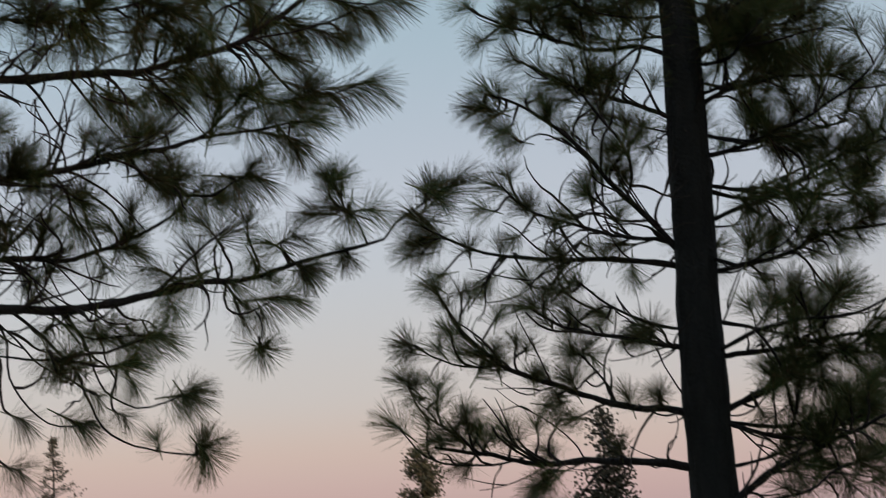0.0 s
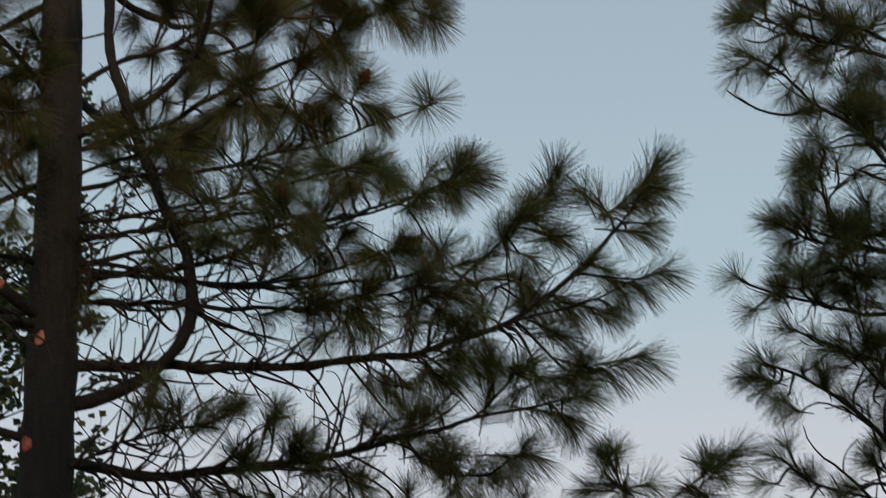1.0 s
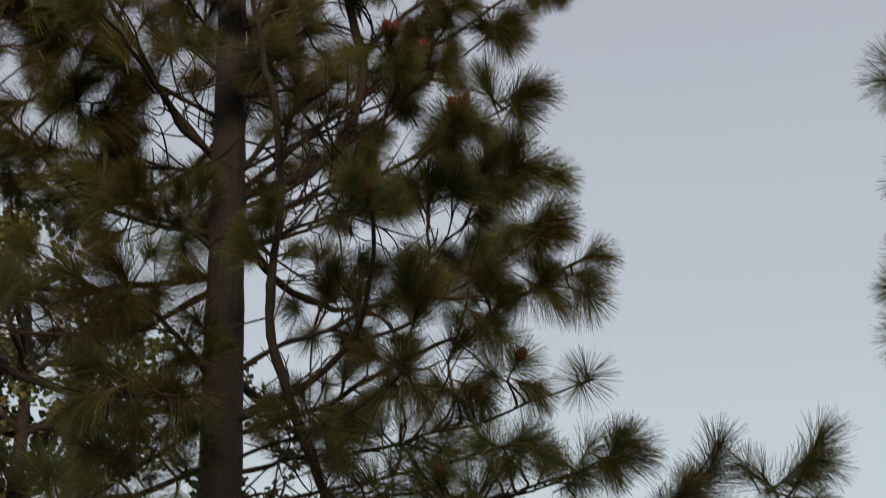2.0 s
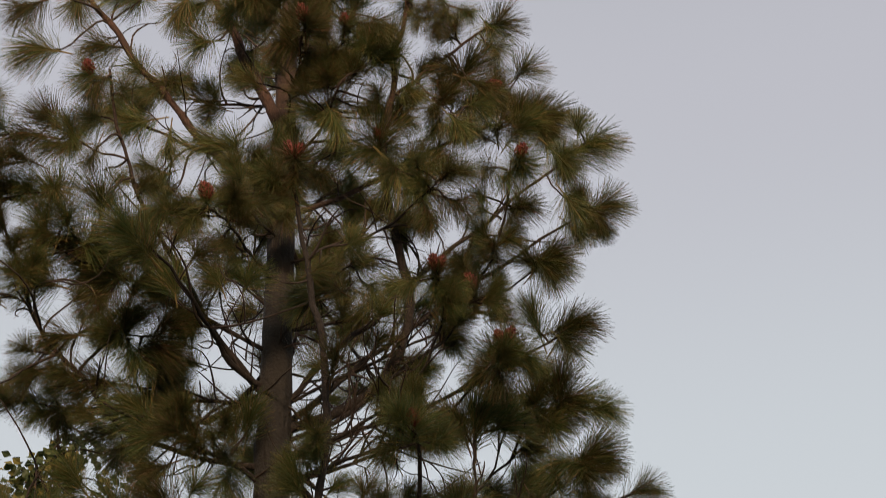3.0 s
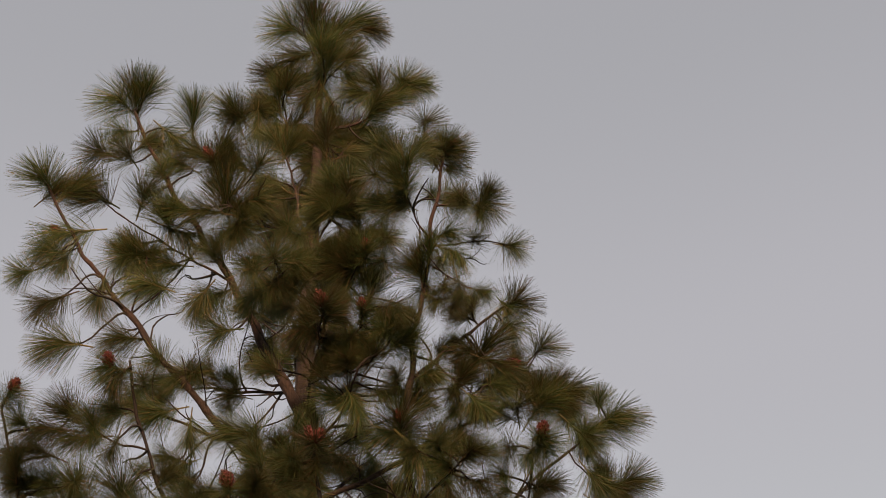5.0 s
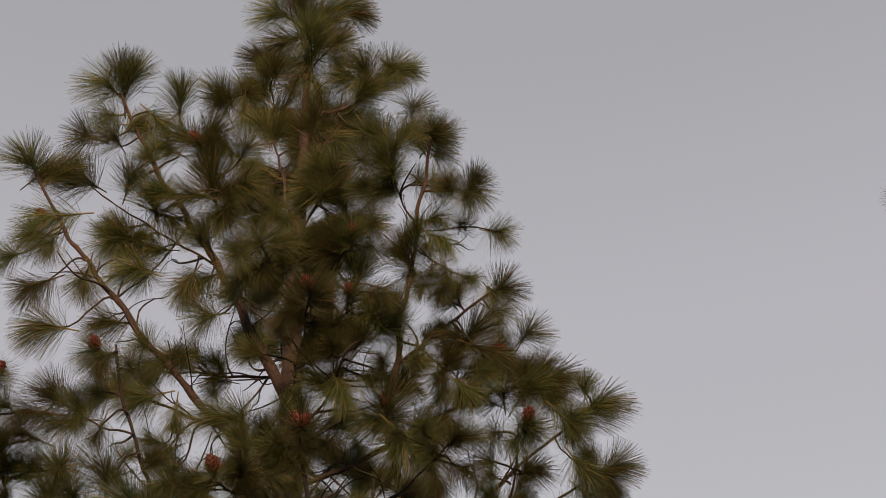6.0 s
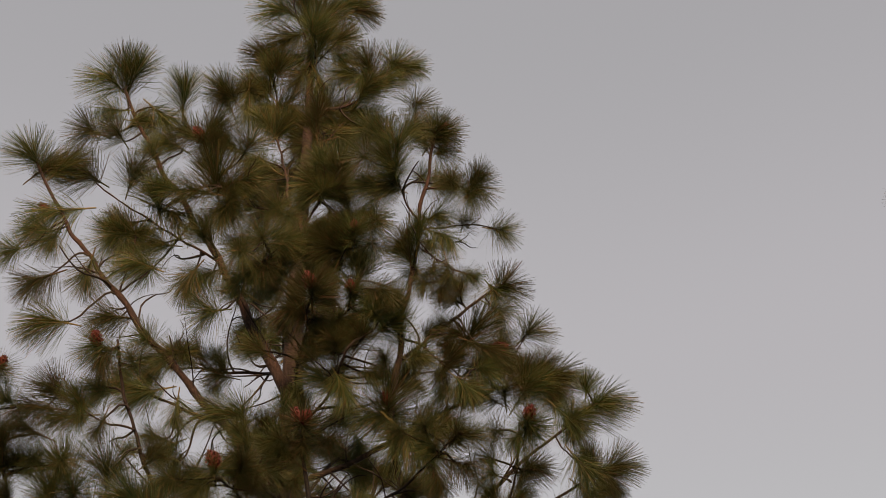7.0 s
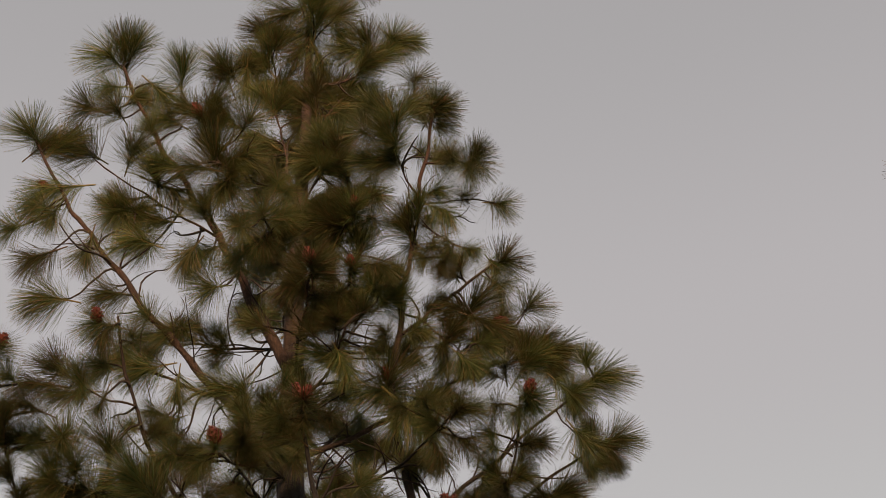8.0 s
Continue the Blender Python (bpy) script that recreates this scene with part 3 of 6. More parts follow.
bough(left, "A7", None, 7.44, (-115, 0.88, -0.09, 0.04, 0.04, -0.01, 0.01), (0.0130, 0.0060), ((1, -0.04, -0.02, 0.04, -94, 9, 0.152, 22), (1, -0.17, 0.03, 0.07, -143, -16, 0.136, 2), (1, 0.08, 0, 0.09, -52, -13, 0.124, 2), (1, -0.29, -0.05, -0.04, -150, -17, 0.142, 2), (1, -0.13, -0.04, -0.1, -165, -45, 0.127, 2),), 10, 4)
bough(left, "A7b", None, 7.92, (-123, 0.59, 0.1, 0.02, 0.05, 0.01, 0.04), (0.0120, 0.0060), ((0.97, 0.02, 0, 0.06, -117, 35, 0.197, 2), (1, -0.1, 0.01, 0.1, -172, 19, 0.170, 2), (0.8, 0.06, 0.02, 0.07, -37, 6, 0.171, 2),), 10, 4)
bough(left, "A8", None, 10.25, (146, 0.35, 2.09, -0.05, -0.01, 0.03, 0.01), (0.0120, 0.0060), ((1, -0.02, -0.02, 0.13, -125, 24, 0.233, 12), (0.88, -0.16, 0.01, 0.02, -168, -1, 0.205, 2), (1, -0.01, 0.01, 0.08, -59, 28, 0.195, 2), (0.92, -0.08, -0.02, -0.1, 129, -40, 0.191, 2), (0.76, 0.05, -0.01, -0.01, -26, 4, 0.201, 2),), 6.25, 4)
bough(left, "A8b", "A8", 0.59, (178, 0.4, 0.46, -0.02, -0.03, 0, 0), (0.0070, 0.0050), ((1, -0.03, 0, 0.02, -115, 28, 0.207, 2), (1, -0.02, 0, -0.01, -161, -8, 0.180, 2), (0.59, 0.01, 0, 0.02, 87, -40, 0.169, 2),), 3.75, 2)
bough(left, "A9", None, 10.46, (-145, 0.69, -0.24, -0.06, -0.15, -0.01, -0.06), (0.0100, 0.0050), ((1, -0.04, 0, 0.06, -107, 48, 0.245, 12), (1, -0.01, 0, 0.53, -139, 8, 0.212, 2), (1, 0.16, -0.03, 0.43, -65, 15, 0.210, 2), (1, -0.16, -0.09, -0.14, -162, -8, 0.194, 2), (0.93, 0.09, -0.05, 0.08, -32, -4, 0.197, 2), (1, -0.36, -0.07, -0.09, -165, 11, 0.164, 2),), 10, 4)
bough(left, "A9b", "A9", 0.68, (-147, 0.38, 0.37, 0.03, 0.12, 0.02, 0.06), (0.0060, 0.0040), ((1, -0.02, -0.01, 0.01, -114, 24, 0.181, 22), (1, -0.11, 0.01, 0.13, -163, 24, 0.171, 2), (1, 0.03, 0, 0.15, -67, 37, 0.183, 2),), 7.5, 2)
bough(left, "A10", None, 3.64, (-56, 0.58, 1.49, -0.44, -0.08, 0.57, 0.13), (0.0350, 0.0263), (), 1.25, 4)
bough(left, "A10x", "A10", 1, (-107, 0.48, 1.51, -0.02, 0.05, -0.11, 0.15), (0.0263, 0.0177), (), 5, 4)
bough(left, "A10xx", "A10x", 1, (-117, 0.29, 0.75, 0.01, -0.02, 0, -0.05), (0.0177, 0.0090), ((1, 0, 0, 0.02, -94, 16, 0.177, 22), (0.9, -0.11, -0.01, 0.01, -137, -11, 0.147, 2), (0.88, 0.13, -0.02, 0.03, -50, -11, 0.138, 2), (0.9, 0, 0, -0.01, 99, -80, 0.130, 2),), 5, 4)
bough(left, "A11", None, 8.65, (-85, 0.9, 0.1, 0.03, 0.03, 0.01, 0.01), (0.0120, 0.0060), ((1, 0, 0, 0, -94, 14, 0.188, 22), (0.8, -0.11, 0.02, 0.04, -154, -16, 0.158, 2), (0.73, 0.18, 0.04, 0.05, -44, -17, 0.159, 2), (0.69, 0.04, 0, -0.03, 108, -84, 0.150, 2),), 7.5, 4)
bough(left, "A12", None, 8.95, (-68, 0.86, -0.09, 0, 0.01, 0.06, 0.1), (0.0100, 0.0050), ((0.97, 0, 0, 0, -94, 3, 0.164, 12), (0.64, 0.27, -0.07, -0.11, -55, 13, 0.205, 2), (1, 0.17, -0.07, -0.04, -29, -26, 0.157, 2), (0.83, 0.11, -0.05, -0.09, -34, -29, 0.137, 2), (0.58, 0.01, -0.01, -0.08, 167, -18, 0.196, 2),), 16.25, 4)
bough(left, "A18", None, 8.28, (-67, 0.76, 0.17, 0.01, 0.02, 0.03, 0.06), (0.0110, 0.0060), ((0.97, -0.06, 0.01, 0.08, -94, 12, 0.161, 2), (1, 0.1, 0.03, 0.15, -70, 4, 0.157, 2), (0.85, 0.18, 0.04, -0.01, -34, -29, 0.140, 2), (0.68, -0.05, 0.02, 0.04, -151, 9, 0.167, 2), (0.71, 0.07, -0.03, -0.11, 42, -48, 0.155, 2), (0.92, 0.26, 0.05, 0.06, -94, 2, 0.141, 2), (1, 0.17, -0.07, 0.27, -120, 10, 0.149, 2),), 7.5, 4)
bough(left, "A19", None, 7.59, (-45, 1.27, 0.05, -0.02, -0.09, 0.05, 0.14), (0.0120, 0.0060), ((1, 0.02, -0.01, 0, -71, 2, 0.150, 2), (0.9, -0.03, -0.02, 0.03, -118, 2, 0.146, 2), (0.9, 0.12, -0.05, -0.11, -29, -36, 0.144, 2), (0.93, -0.12, -0.07, 0.11, -110, 1, 0.125, 2), (0.81, 0.06, -0.03, -0.12, 30, -60, 0.138, 2), (0.88, -0.22, -0.09, 0.11, -138, -10, 0.126, 2),), 7.5, 4)
bough(left, "A21", None, 9, (-5, 1.14, -0.05, -0.26, -0.14, 0, 0), (0.0090, 0.0050), ((1, 0.03, -0.01, -0.01, -21, 10, 0.167, 2), (0.8, 0.04, 0.04, -0.14, 73, -50, 0.139, 2), (0.54, 0.01, 0, -0.04, -61, 25, 0.154, 2), (0.92, 0.03, -0.02, -0.19, 33, -57, 0.139, 2),), 5, 4)
bough(left, "A12b", None, 9.46, (-64, 0.78, 0.02, 0, 0.01, 0.05, 0.09), (0.0100, 0.0050), ((1, 0, 0, 0, -94, 11, 0.178, 12), (0.59, 0.15, -0.03, -0.05, -83, 27, 0.224, 2), (0.49, 0.04, 0, -0.03, -165, 27, 0.210, 2), (1, 0.12, -0.07, 0.06, -45, -5, 0.161, 2), (0.78, -0.06, -0.02, 0.02, -158, 2, 0.215, 2), (0.93, 0.12, 0.01, -0.01, -47, -19, 0.158, 2),), 16.25, 4)
bough(left, "A12c", None, 9.46, (-109, 0.74, -0.09, 0.01, 0.02, 0.01, 0.01), (0.0100, 0.0050), ((1, 0, 0, 0.02, -111, 9, 0.185, 2), (0.98, -0.14, -0.07, -0.15, -149, -21, 0.163, 2), (0.88, 0.07, 0.02, 0.1, -59, -10, 0.167, 2), (0.71, -0.2, 0.01, -0.13, 176, -26, 0.165, 2), (0.61, 0.15, -0.02, 0.18, -64, 17, 0.218, 2),), 16.25, 4)
bough(left, "A12d", None, 10.25, (-46, 0.35, 0.46, -0.01, -0.03, 0.02, 0.05), (0.0100, 0.0050), ((0.92, 0.02, 0, 0, -93, 26, 0.225, 2), (0.42, 0.27, 0.02, -0.06, -28, 1, 0.234, 2), (0.56, 0.16, 0.02, 0, -104, 28, 0.219, 2), (0.61, -0.08, -0.03, 0.02, -172, 19, 0.203, 2), (0.81, 0.2, -0.05, -0.09, -20, 11, 0.222, 2), (0.42, 0.09, 0.02, -0.09, 42, -48, 0.222, 2),), 16.25, 4)
bough(left, "A13t", None, 10.99, (31, 0.39, 0.83, -0.01, -0.01, -0.01, -0.01), (0.0100, 0.0050), ((1, 0, 0, 0, -65, 15, 0.246, 2), (0.75, -0.1, 0.01, 0.19, -123, 18, 0.246, 2), (1, 0.13, -0.01, -0.08, -24, -8, 0.232, 2), (0.58, -0.13, 0.03, 0.13, -179, -4, 0.229, 2), (0.24, -0.09, 0, 0.05, 178, -28, 0.215, 2),), 16.25, 4)
bough(left, "AT", None, 11.63, (180, 0.02, 1.23, 0.03, 0.03, 0, 0), (0.0160, 0.0070), ((1, -0.03, -0.03, 0.12, -92, 47, 0.313, 2), (1, -0.19, -0.02, 0.03, -148, 5, 0.274, 2), (1, 0.25, -0.03, 0.14, -28, 17, 0.276, 2), (0.76, 0.18, 0.04, 0.04, 4, -23, 0.261, 2), (0.98, 0.4, -0.04, 0.09, -10, 7, 0.180, 2), (0.81, -0.15, -0.02, -0.09, 178, -28, 0.268, 2), (0.53, 0, 0, -0.02, 90, -61, 0.237, 2), (0.63, 0.23, 0.04, -0.03, 31, -23, 0.221, 2),), 5, 4)
shoots("AT", ((0.83, 0.05, 0, 0.06, -54, 36, 0.281, 2), (0.31, 0.09, -0.01, -0.07, 35, -56, 0.188, 2), (0.36, -0.09, -0.02, -0.08, 137, -49, 0.188, 2),))
bough(left, "AT2", None, 11.56, (-9, 0.64, 0.5, -0.14, -0.13, 0.02, 0.02), (0.0100, 0.0050), ((1, 0.02, -0.01, 0.02, -66, 25, 0.207, 2), (1, 0.15, 0.01, 0.09, -16, -7, 0.163, 2), (1, 0.07, -0.02, 0, 15, -42, 0.170, 2), (0.83, -0.08, -0.05, 0.1, -129, 33, 0.197, 2), (0.68, -0.13, 0.01, 0.2, -163, 8, 0.197, 2), (0.75, -0.06, -0.03, 0.04, 39, -52, 0.178, 2),), 3.75, 4)
bough(left, "AR", None, 6.42, (-34, 0.72, 1.86, -0.49, -0.07, 0.28, 0.04), (0.0330, 0.0215), ((0.98, -0.02, 0, 0.03, -93, 33, 0.260, 12), (0.88, 0.17, -0.1, -0.12, 26, -30, 0.252, 2), (0.9, 0.08, -0.04, -0.04, 175, -25, 0.210, 2), (0.95, -0.09, 0, 0.04, -162, -7, 0.200, 2), (0.9, 0.29, 0.01, 0.09, -28, 2, 0.207, 2),), 0.94, 4)
bough(left, "ARx", "AR", 1, (-56, 0.49, 2.06, 0.01, 0.01, -0.01, -0.01), (0.0215, 0.0100), ((1, 0.01, 0.01, 0.09, -67, 10, 0.201, 12), (1, 0.01, 0.01, 0.09, -29, -13, 0.189, 2), (1, -0.11, 0.05, 0.44, -90, 7, 0.163, 2), (1, -0.01, -0.02, 0.09, -112, 14, 0.152, 2), (0.29, -0.04, -0.01, 0.03, -105, 35, 0.215, 12), (0.17, 0.1, -0.05, -0.03, -37, 6, 0.158, 2), (0.64, 0.17, -0.09, -0.14, -21, -41, 0.166, 2), (0.69, 0.1, -0.02, 0, -48, -9, 0.152, 2),), 3.75, 4)
shoots("ARx", ((0.63, 0.08, 0.01, -0.08, 63, -73, 0.130, 2),))
bough(left, "A20", "ARx", 0.24, (-1, 0.39, -0.38, 0.06, 0.07, 0, 0), (0.0080, 0.0040), ((0.93, 0.15, 0.03, 0.13, -1, 1, 0.148, 2), (1, 0.02, 0.01, -0.02, 21, -35, 0.146, 2), (0.66, 0.02, 0.01, 0.04, -53, 38, 0.141, 2),), 3.75, 2)
bough(left, "AR2", "ARx", 0.59, (-24, 0.37, -0.44, -0.04, -0.1, -0.01, -0.02), (0.0070, 0.0040), ((0.47, -0.03, -0.01, -0.09, 129, -75, 0.163, 2), (0.98, 0.01, 0, 0, -18, -34, 0.117, 2), (0.71, -0.01, -0.01, -0.05, 39, -76, 0.134, 2),), 1, 2)
bough(left, "AR3", "ARx", 0.68, (-136, 0.28, 0.42, 0, 0, -0.02, -0.02), (0.0080, 0.0050), ((1, -0.02, 0.02, 0.16, -94, 14, 0.225, 12), (0.61, -0.04, -0.02, -0.02, -110, 6, 0.147, 2), (0.98, -0.16, -0.05, -0.09, -137, -11, 0.170, 2), (1, 0.11, -0.09, 0.16, -55, -4, 0.173, 2), (1, -0.11, -0.01, 0.25, -127, 3, 0.166, 2),), 12.5, 2)
bough(left, "AR4", "ARx", 0.8, (-42, 0.34, -0.24, 0.05, 0.12, 0, -0.01), (0.0070, 0.0050), ((1, 0.05, -0.01, 0.02, -32, -14, 0.161, 2), (1, 0.01, -0.02, -0.06, -20, -50, 0.149, 2), (1, 0.06, -0.03, 0.08, -67, 11, 0.150, 2), (0.63, -0.01, -0.02, 0.03, -110, 2, 0.116, 2),), 3.75, 2)
bough(left, "AR5", "ARx", 0.63, (5, 0.54, 0.13, 0.14, 0.1, 0, 0), (0.0070, 0.0040), ((1, 0.02, 0, -0.01, -30, -34, 0.165, 2), (0.61, 0, -0.01, 0.02, -86, 7, 0.103, 2),), 0, 2)
bough(left, "AR6", "ARx", 0.15, (1, 0.68, 0.72, 0.03, 0.02, 0, 0), (0.0130, 0.0080), ((1, 0.01, 0, 0, -42, 8, 0.186, 2), (0.85, 0.09, 0.01, -0.1, 11, -30, 0.165, 2), (0.54, 0.13, 0, -0.1, -52, 39, 0.198, 2), (0.56, 0.2, -0.05, -0.3, 7, -19, 0.178, 12), (0.53, 0.05, -0.03, -0.15, -140, 9, 0.172, 2), (0.95, 0, 0, 0, 40, -30, 0.167, 2),), 6.25, 2)
bough(left, "A17", None, 7.97, (-7, 1.67, 0.82, -0.06, 0.1, 0.01, 0), (0.0210, 0.0070), ((1, 0.01, 0, -0.02, -26, 16, 0.194, 2), (0.81, 0.02, 0, -0.04, -103, 19, 0.182, 2), (0.75, -0.01, 0, 0, -157, 17, 0.163, 2), (0.9, 0.01, -0.01, -0.07, -63, 20, 0.164, 2), (0.59, 0, 0, -0.01, 100, -38, 0.151, 2), (0.71, 0.01, -0.08, 0.22, -39, 19, 0.153, 2),), 6.25, 4)
bough(left, "A17b", "A17", 0.75, (15, 0.33, 0.62, 0.01, 0.01, 0, 0), (0.0080, 0.0050), ((1, 0.01, 0, 0.02, -52, 18, 0.191, 2), (0.56, 0.02, 0.01, -0.02, -157, 17, 0.149, 2), (0.63, 0.02, 0, -0.02, 17, -24, 0.157, 2),), 3.75, 2)
bough(left, "A16", None, 6.33, (-35, 1.57, 1.42, -0.15, -0.17, 0.12, 0.15), (0.0160, 0.0060), ((1, 0.04, -0.02, -0.01, -91, 2, 0.167, 12), (1, 0.06, 0.01, 0, -20, -41, 0.152, 2), (0.9, 0.1, -0.05, -0.05, -40, -12, 0.150, 2), (0.97, -0.12, 0.03, 0.07, -161, -21, 0.132, 2), (0.86, -0.1, -0.06, 0.01, -144, -1, 0.125, 2), (0.98, -0.02, 0, -0.04, -172, -45, 0.126, 2),), 8.75, 4)
bough(left, "A14", None, 6.5, (-9, 1.92, 1.99, 0.05, 0.01, 0, 0), (0.0230, 0.0080), ((1, 0.01, 0, -0.02, -33, 19, 0.196, 2), (0.92, -0.02, 0, 0.01, 25, -31, 0.178, 2),), 3, 4)
bough(left, "A14b", "A14", 0.86, (-56, 0.19, -0.34, 0, 0, 0, 0), (0.0060, 0.0040), ((1, 0, 0, -0.01, 31, -42, 0.164, 2),), 0, 2)
bough(left, "A15", None, 6.4, (-9, 1.96, 1.56, 0.02, 0.04, 0, 0), (0.0220, 0.0080), ((1, 0, 0, -0.01, -29, 12, 0.177, 2), (0.98, 0, 0, -0.03, 7, -29, 0.156, 2), (0.9, 0.04, 0, -0.04, 2, -44, 0.144, 2),), 2.5, 4)
bough(left, "B1", None, 6.58, (-11, 1.61, 0.93, -0.03, -0.06, 0.01, 0.01), (0.0130, 0.0060), ((1, 0.02, -0.01, 0, -29, -7, 0.183, 2), (1, 0, 0, 0.03, -48, 31, 0.175, 2), (0.95, -0.03, -0.03, 0.03, -159, 17, 0.140, 2), (0.98, 0.02, 0, -0.03, 22, -30, 0.174, 2), (0.93, -0.09, -0.09, 0.39, -58, 36, 0.163, 2),), 5, 7)
bough(left, "B2", None, 6.22, (-10, 1.73, 0.82, -0.02, -0.06, 0, 0.01), (0.0180, 0.0070), ((1, 0, 0, 0.01, -29, 6, 0.202, 2), (0.98, -0.01, 0, 0.02, -62, 30, 0.180, 2), (0.95, 0.03, 0, -0.05, 16, -36, 0.172, 2), (0.9, -0.07, -0.03, 0.16, -127, 48, 0.164, 2), (0.81, 0.07, 0.03, -0.05, 7, -15, 0.178, 2), (0.8, 0, 0, 0.02, -156, 13, 0.162, 2),), 6, 7)
bough(left, "B3", None, 6.08, (-40, 1.54, 0.34, -0.04, -0.14, 0.03, 0.12), (0.0150, 0.0060), ((0.98, 0.02, 0, 0.02, -96, 15, 0.165, 22), (0.9, -0.01, 0, 0.01, -156, -12, 0.133, 2), (0.92, 0.05, -0.04, -0.08, -7, -67, 0.132, 2), (0.97, 0.13, -0.01, -0.02, -42, -7, 0.133, 2),), 6, 7)
bough(left, "B6", None, 6.08, (-12, 1.48, 0.37, 0.01, 0.03, 0, 0), (0.0160, 0.0060), ((1, 0.15, 0.03, 0.05, -30, -7, 0.173, 2), (1, 0, -0.01, 0.04, -121, 38, 0.151, 2), (1, 0.03, -0.02, -0.05, 8, -41, 0.172, 2), (1, 0.15, -0.08, 0.03, -52, 35, 0.157, 2),), 4, 7)
bough(left, "B4", None, 6.22, (-50, 1.3, 0.65, -0.09, -0.24, 0.08, 0.35), (0.0130, 0.0060), ((0.98, -0.01, 0.01, 0.04, -96, 22, 0.141, 22), (0.98, -0.13, 0.03, 0, -158, -21, 0.106, 2), (0.95, 0.07, -0.04, 0.01, -43, -18, 0.105, 2), (0.97, -0.02, 0, -0.01, 104, -88, 0.117, 2),), 8, 7)
bough(left, "B4b", "B4", 0.78, (-32, 0.23, 0.3, -0.06, -0.09, 0.04, 0.06), (0.0070, 0.0050), ((0.95, 0.01, 0, 0.01, -96, 23, 0.134, 12), (0.75, -0.06, -0.03, 0, -154, -14, 0.114, 2), (0.85, 0.09, -0.03, -0.03, -32, -10, 0.107, 2),), 6, 2)
bough(left, "B5", None, 7.11, (15, 1.14, 0.58, -0.01, -0.09, 0, -0.01), (0.0140, 0.0060), ((1, 0.03, -0.02, 0.03, -60, 33, 0.177, 2), (0.71, 0, 0, 0, 84, -44, 0.145, 2), (0.42, 0.01, 0, 0, 84, -47, 0.143, 2), (0.34, 0, -0.01, 0.05, -96, 27, 0.142, 2),), 5, 7)
bough(left, "B7", None, 6.65, (47, 0.68, 1.74, 0.03, -0.03, 0.03, -0.02), (0.0130, 0.0060), ((1, 0, -0.02, 0.03, -82, 42, 0.186, 2), (0.85, -0.06, -0.02, 0, -153, 10, 0.153, 2), (0.63, -0.13, -0.02, 0.11, -140, 44, 0.149, 2),), 5, 7)
bough(left, "B9", None, 6.6, (166, 1.66, 0.22, 0.02, -0.05, 0.03, 0.01), (0.0150, 0.0060), ((0.86, -0.02, 0, 0.05, -157, 0, 0.170, 2), (0.68, -0.02, 0.01, 0.11, -125, 45, 0.168, 2), (0.47, 0, 0.01, -0.02, 139, -53, 0.165, 2), (0.32, 0, -0.02, 0.09, -96, 53, 0.138, 2),), 17, 7)
bough(left, "B9b", "B9", 0.19, (-169, 0.34, 0.29, 0.2, 0.82, 0, -0.01), (0.0060, 0.0040), ((1, -0.03, -0.02, -0.03, 172, 2, 0.148, 2),), 4, 2)
bough(left, "C2", None, 5.06, (-61, 1.43, 0.63, -0.11, -0.09, 0.2, 0.27), (0.0300, 0.0090), ((1, -0.01, 0, 0.03, -83, 47, 0.168, 22), (0.97, -0.14, -0.01, -0.01, -178, 8, 0.149, 2), (0.97, 0.1, 0.02, 0.05, -33, -2, 0.131, 2), (1, -0.08, -0.08, 0.05, -137, 41, 0.135, 2),), 2, 4)
bough(left, "C3", "C2", 0.53, (4, 0.44, 0.91, -0.53, -0.14, -0.03, -0.01), (0.0120, 0.0060), ((1, 0.01, 0, 0.03, -96, 58, 0.212, 2), (0.97, 0.16, 0.02, 0.05, -14, 18, 0.182, 2), (1, -0.11, 0.03, 0.08, -171, 16, 0.158, 2), (1, 0.07, -0.01, 0.14, -59, 39, 0.167, 2),), 7, 2)
bough(left, "C4", None, 5.25, (-16, 1.77, 0.83, 0.14, -0.17, 0, 0.03), (0.0190, 0.0070), ((1, 0.02, 0, 0, -18, 5, 0.176, 2), (1, 0, -0.01, 0.01, -35, 42, 0.167, 2), (0.95, -0.06, -0.05, 0.02, -168, 3, 0.175, 2), (0.95, 0.01, 0, 0, -15, -31, 0.176, 2), (0.88, -0.03, -0.02, 0.04, 88, -72, 0.136, 2), (0.81, -0.02, 0, 0.01, 14, -60, 0.126, 2),), 7, 4)
bough(left, "C4b", "C4", 0.54, (-8, 0.77, 0.83, 0.04, 0.15, -0.01, -0.02), (0.0100, 0.0060), ((0.97, 0.01, 0, 0.04, -21, 14, 0.183, 2), (1, 0.08, -0.05, -0.06, -20, 4, 0.156, 2), (0.78, -0.03, 0.03, 0.18, -66, 32, 0.190, 2), (0.92, -0.04, -0.06, 0.11, -84, 46, 0.173, 2), (0.78, 0.02, -0.01, -0.02, -12, -36, 0.156, 2),), 6, 2)
bough(left, "C6", None, 4.97, (-11, 2.01, 0.97, -0.07, 0, 0.02, 0.01), (0.0190, 0.0070), ((1, 0, -0.01, -0.01, -20, 15, 0.141, 2), (0.68, 0.01, 0, 0.02, 12, -37, 0.169, 2), (0.71, 0.06, -0.02, -0.13, 21, -58, 0.162, 2), (0.95, 0.06, 0.02, -0.04, -27, -10, 0.159, 2), (0.92, 0.09, -0.06, -0.16, -26, -29, 0.175, 2), (0.86, 0.05, 0, -0.06, 4, -29, 0.176, 2), (0.8, -0.02, -0.01, -0.03, -180, -23, 0.166, 2), (0.85, 0.03, 0.01, 0.02, -38, 53, 0.137, 2),), 11, 4)
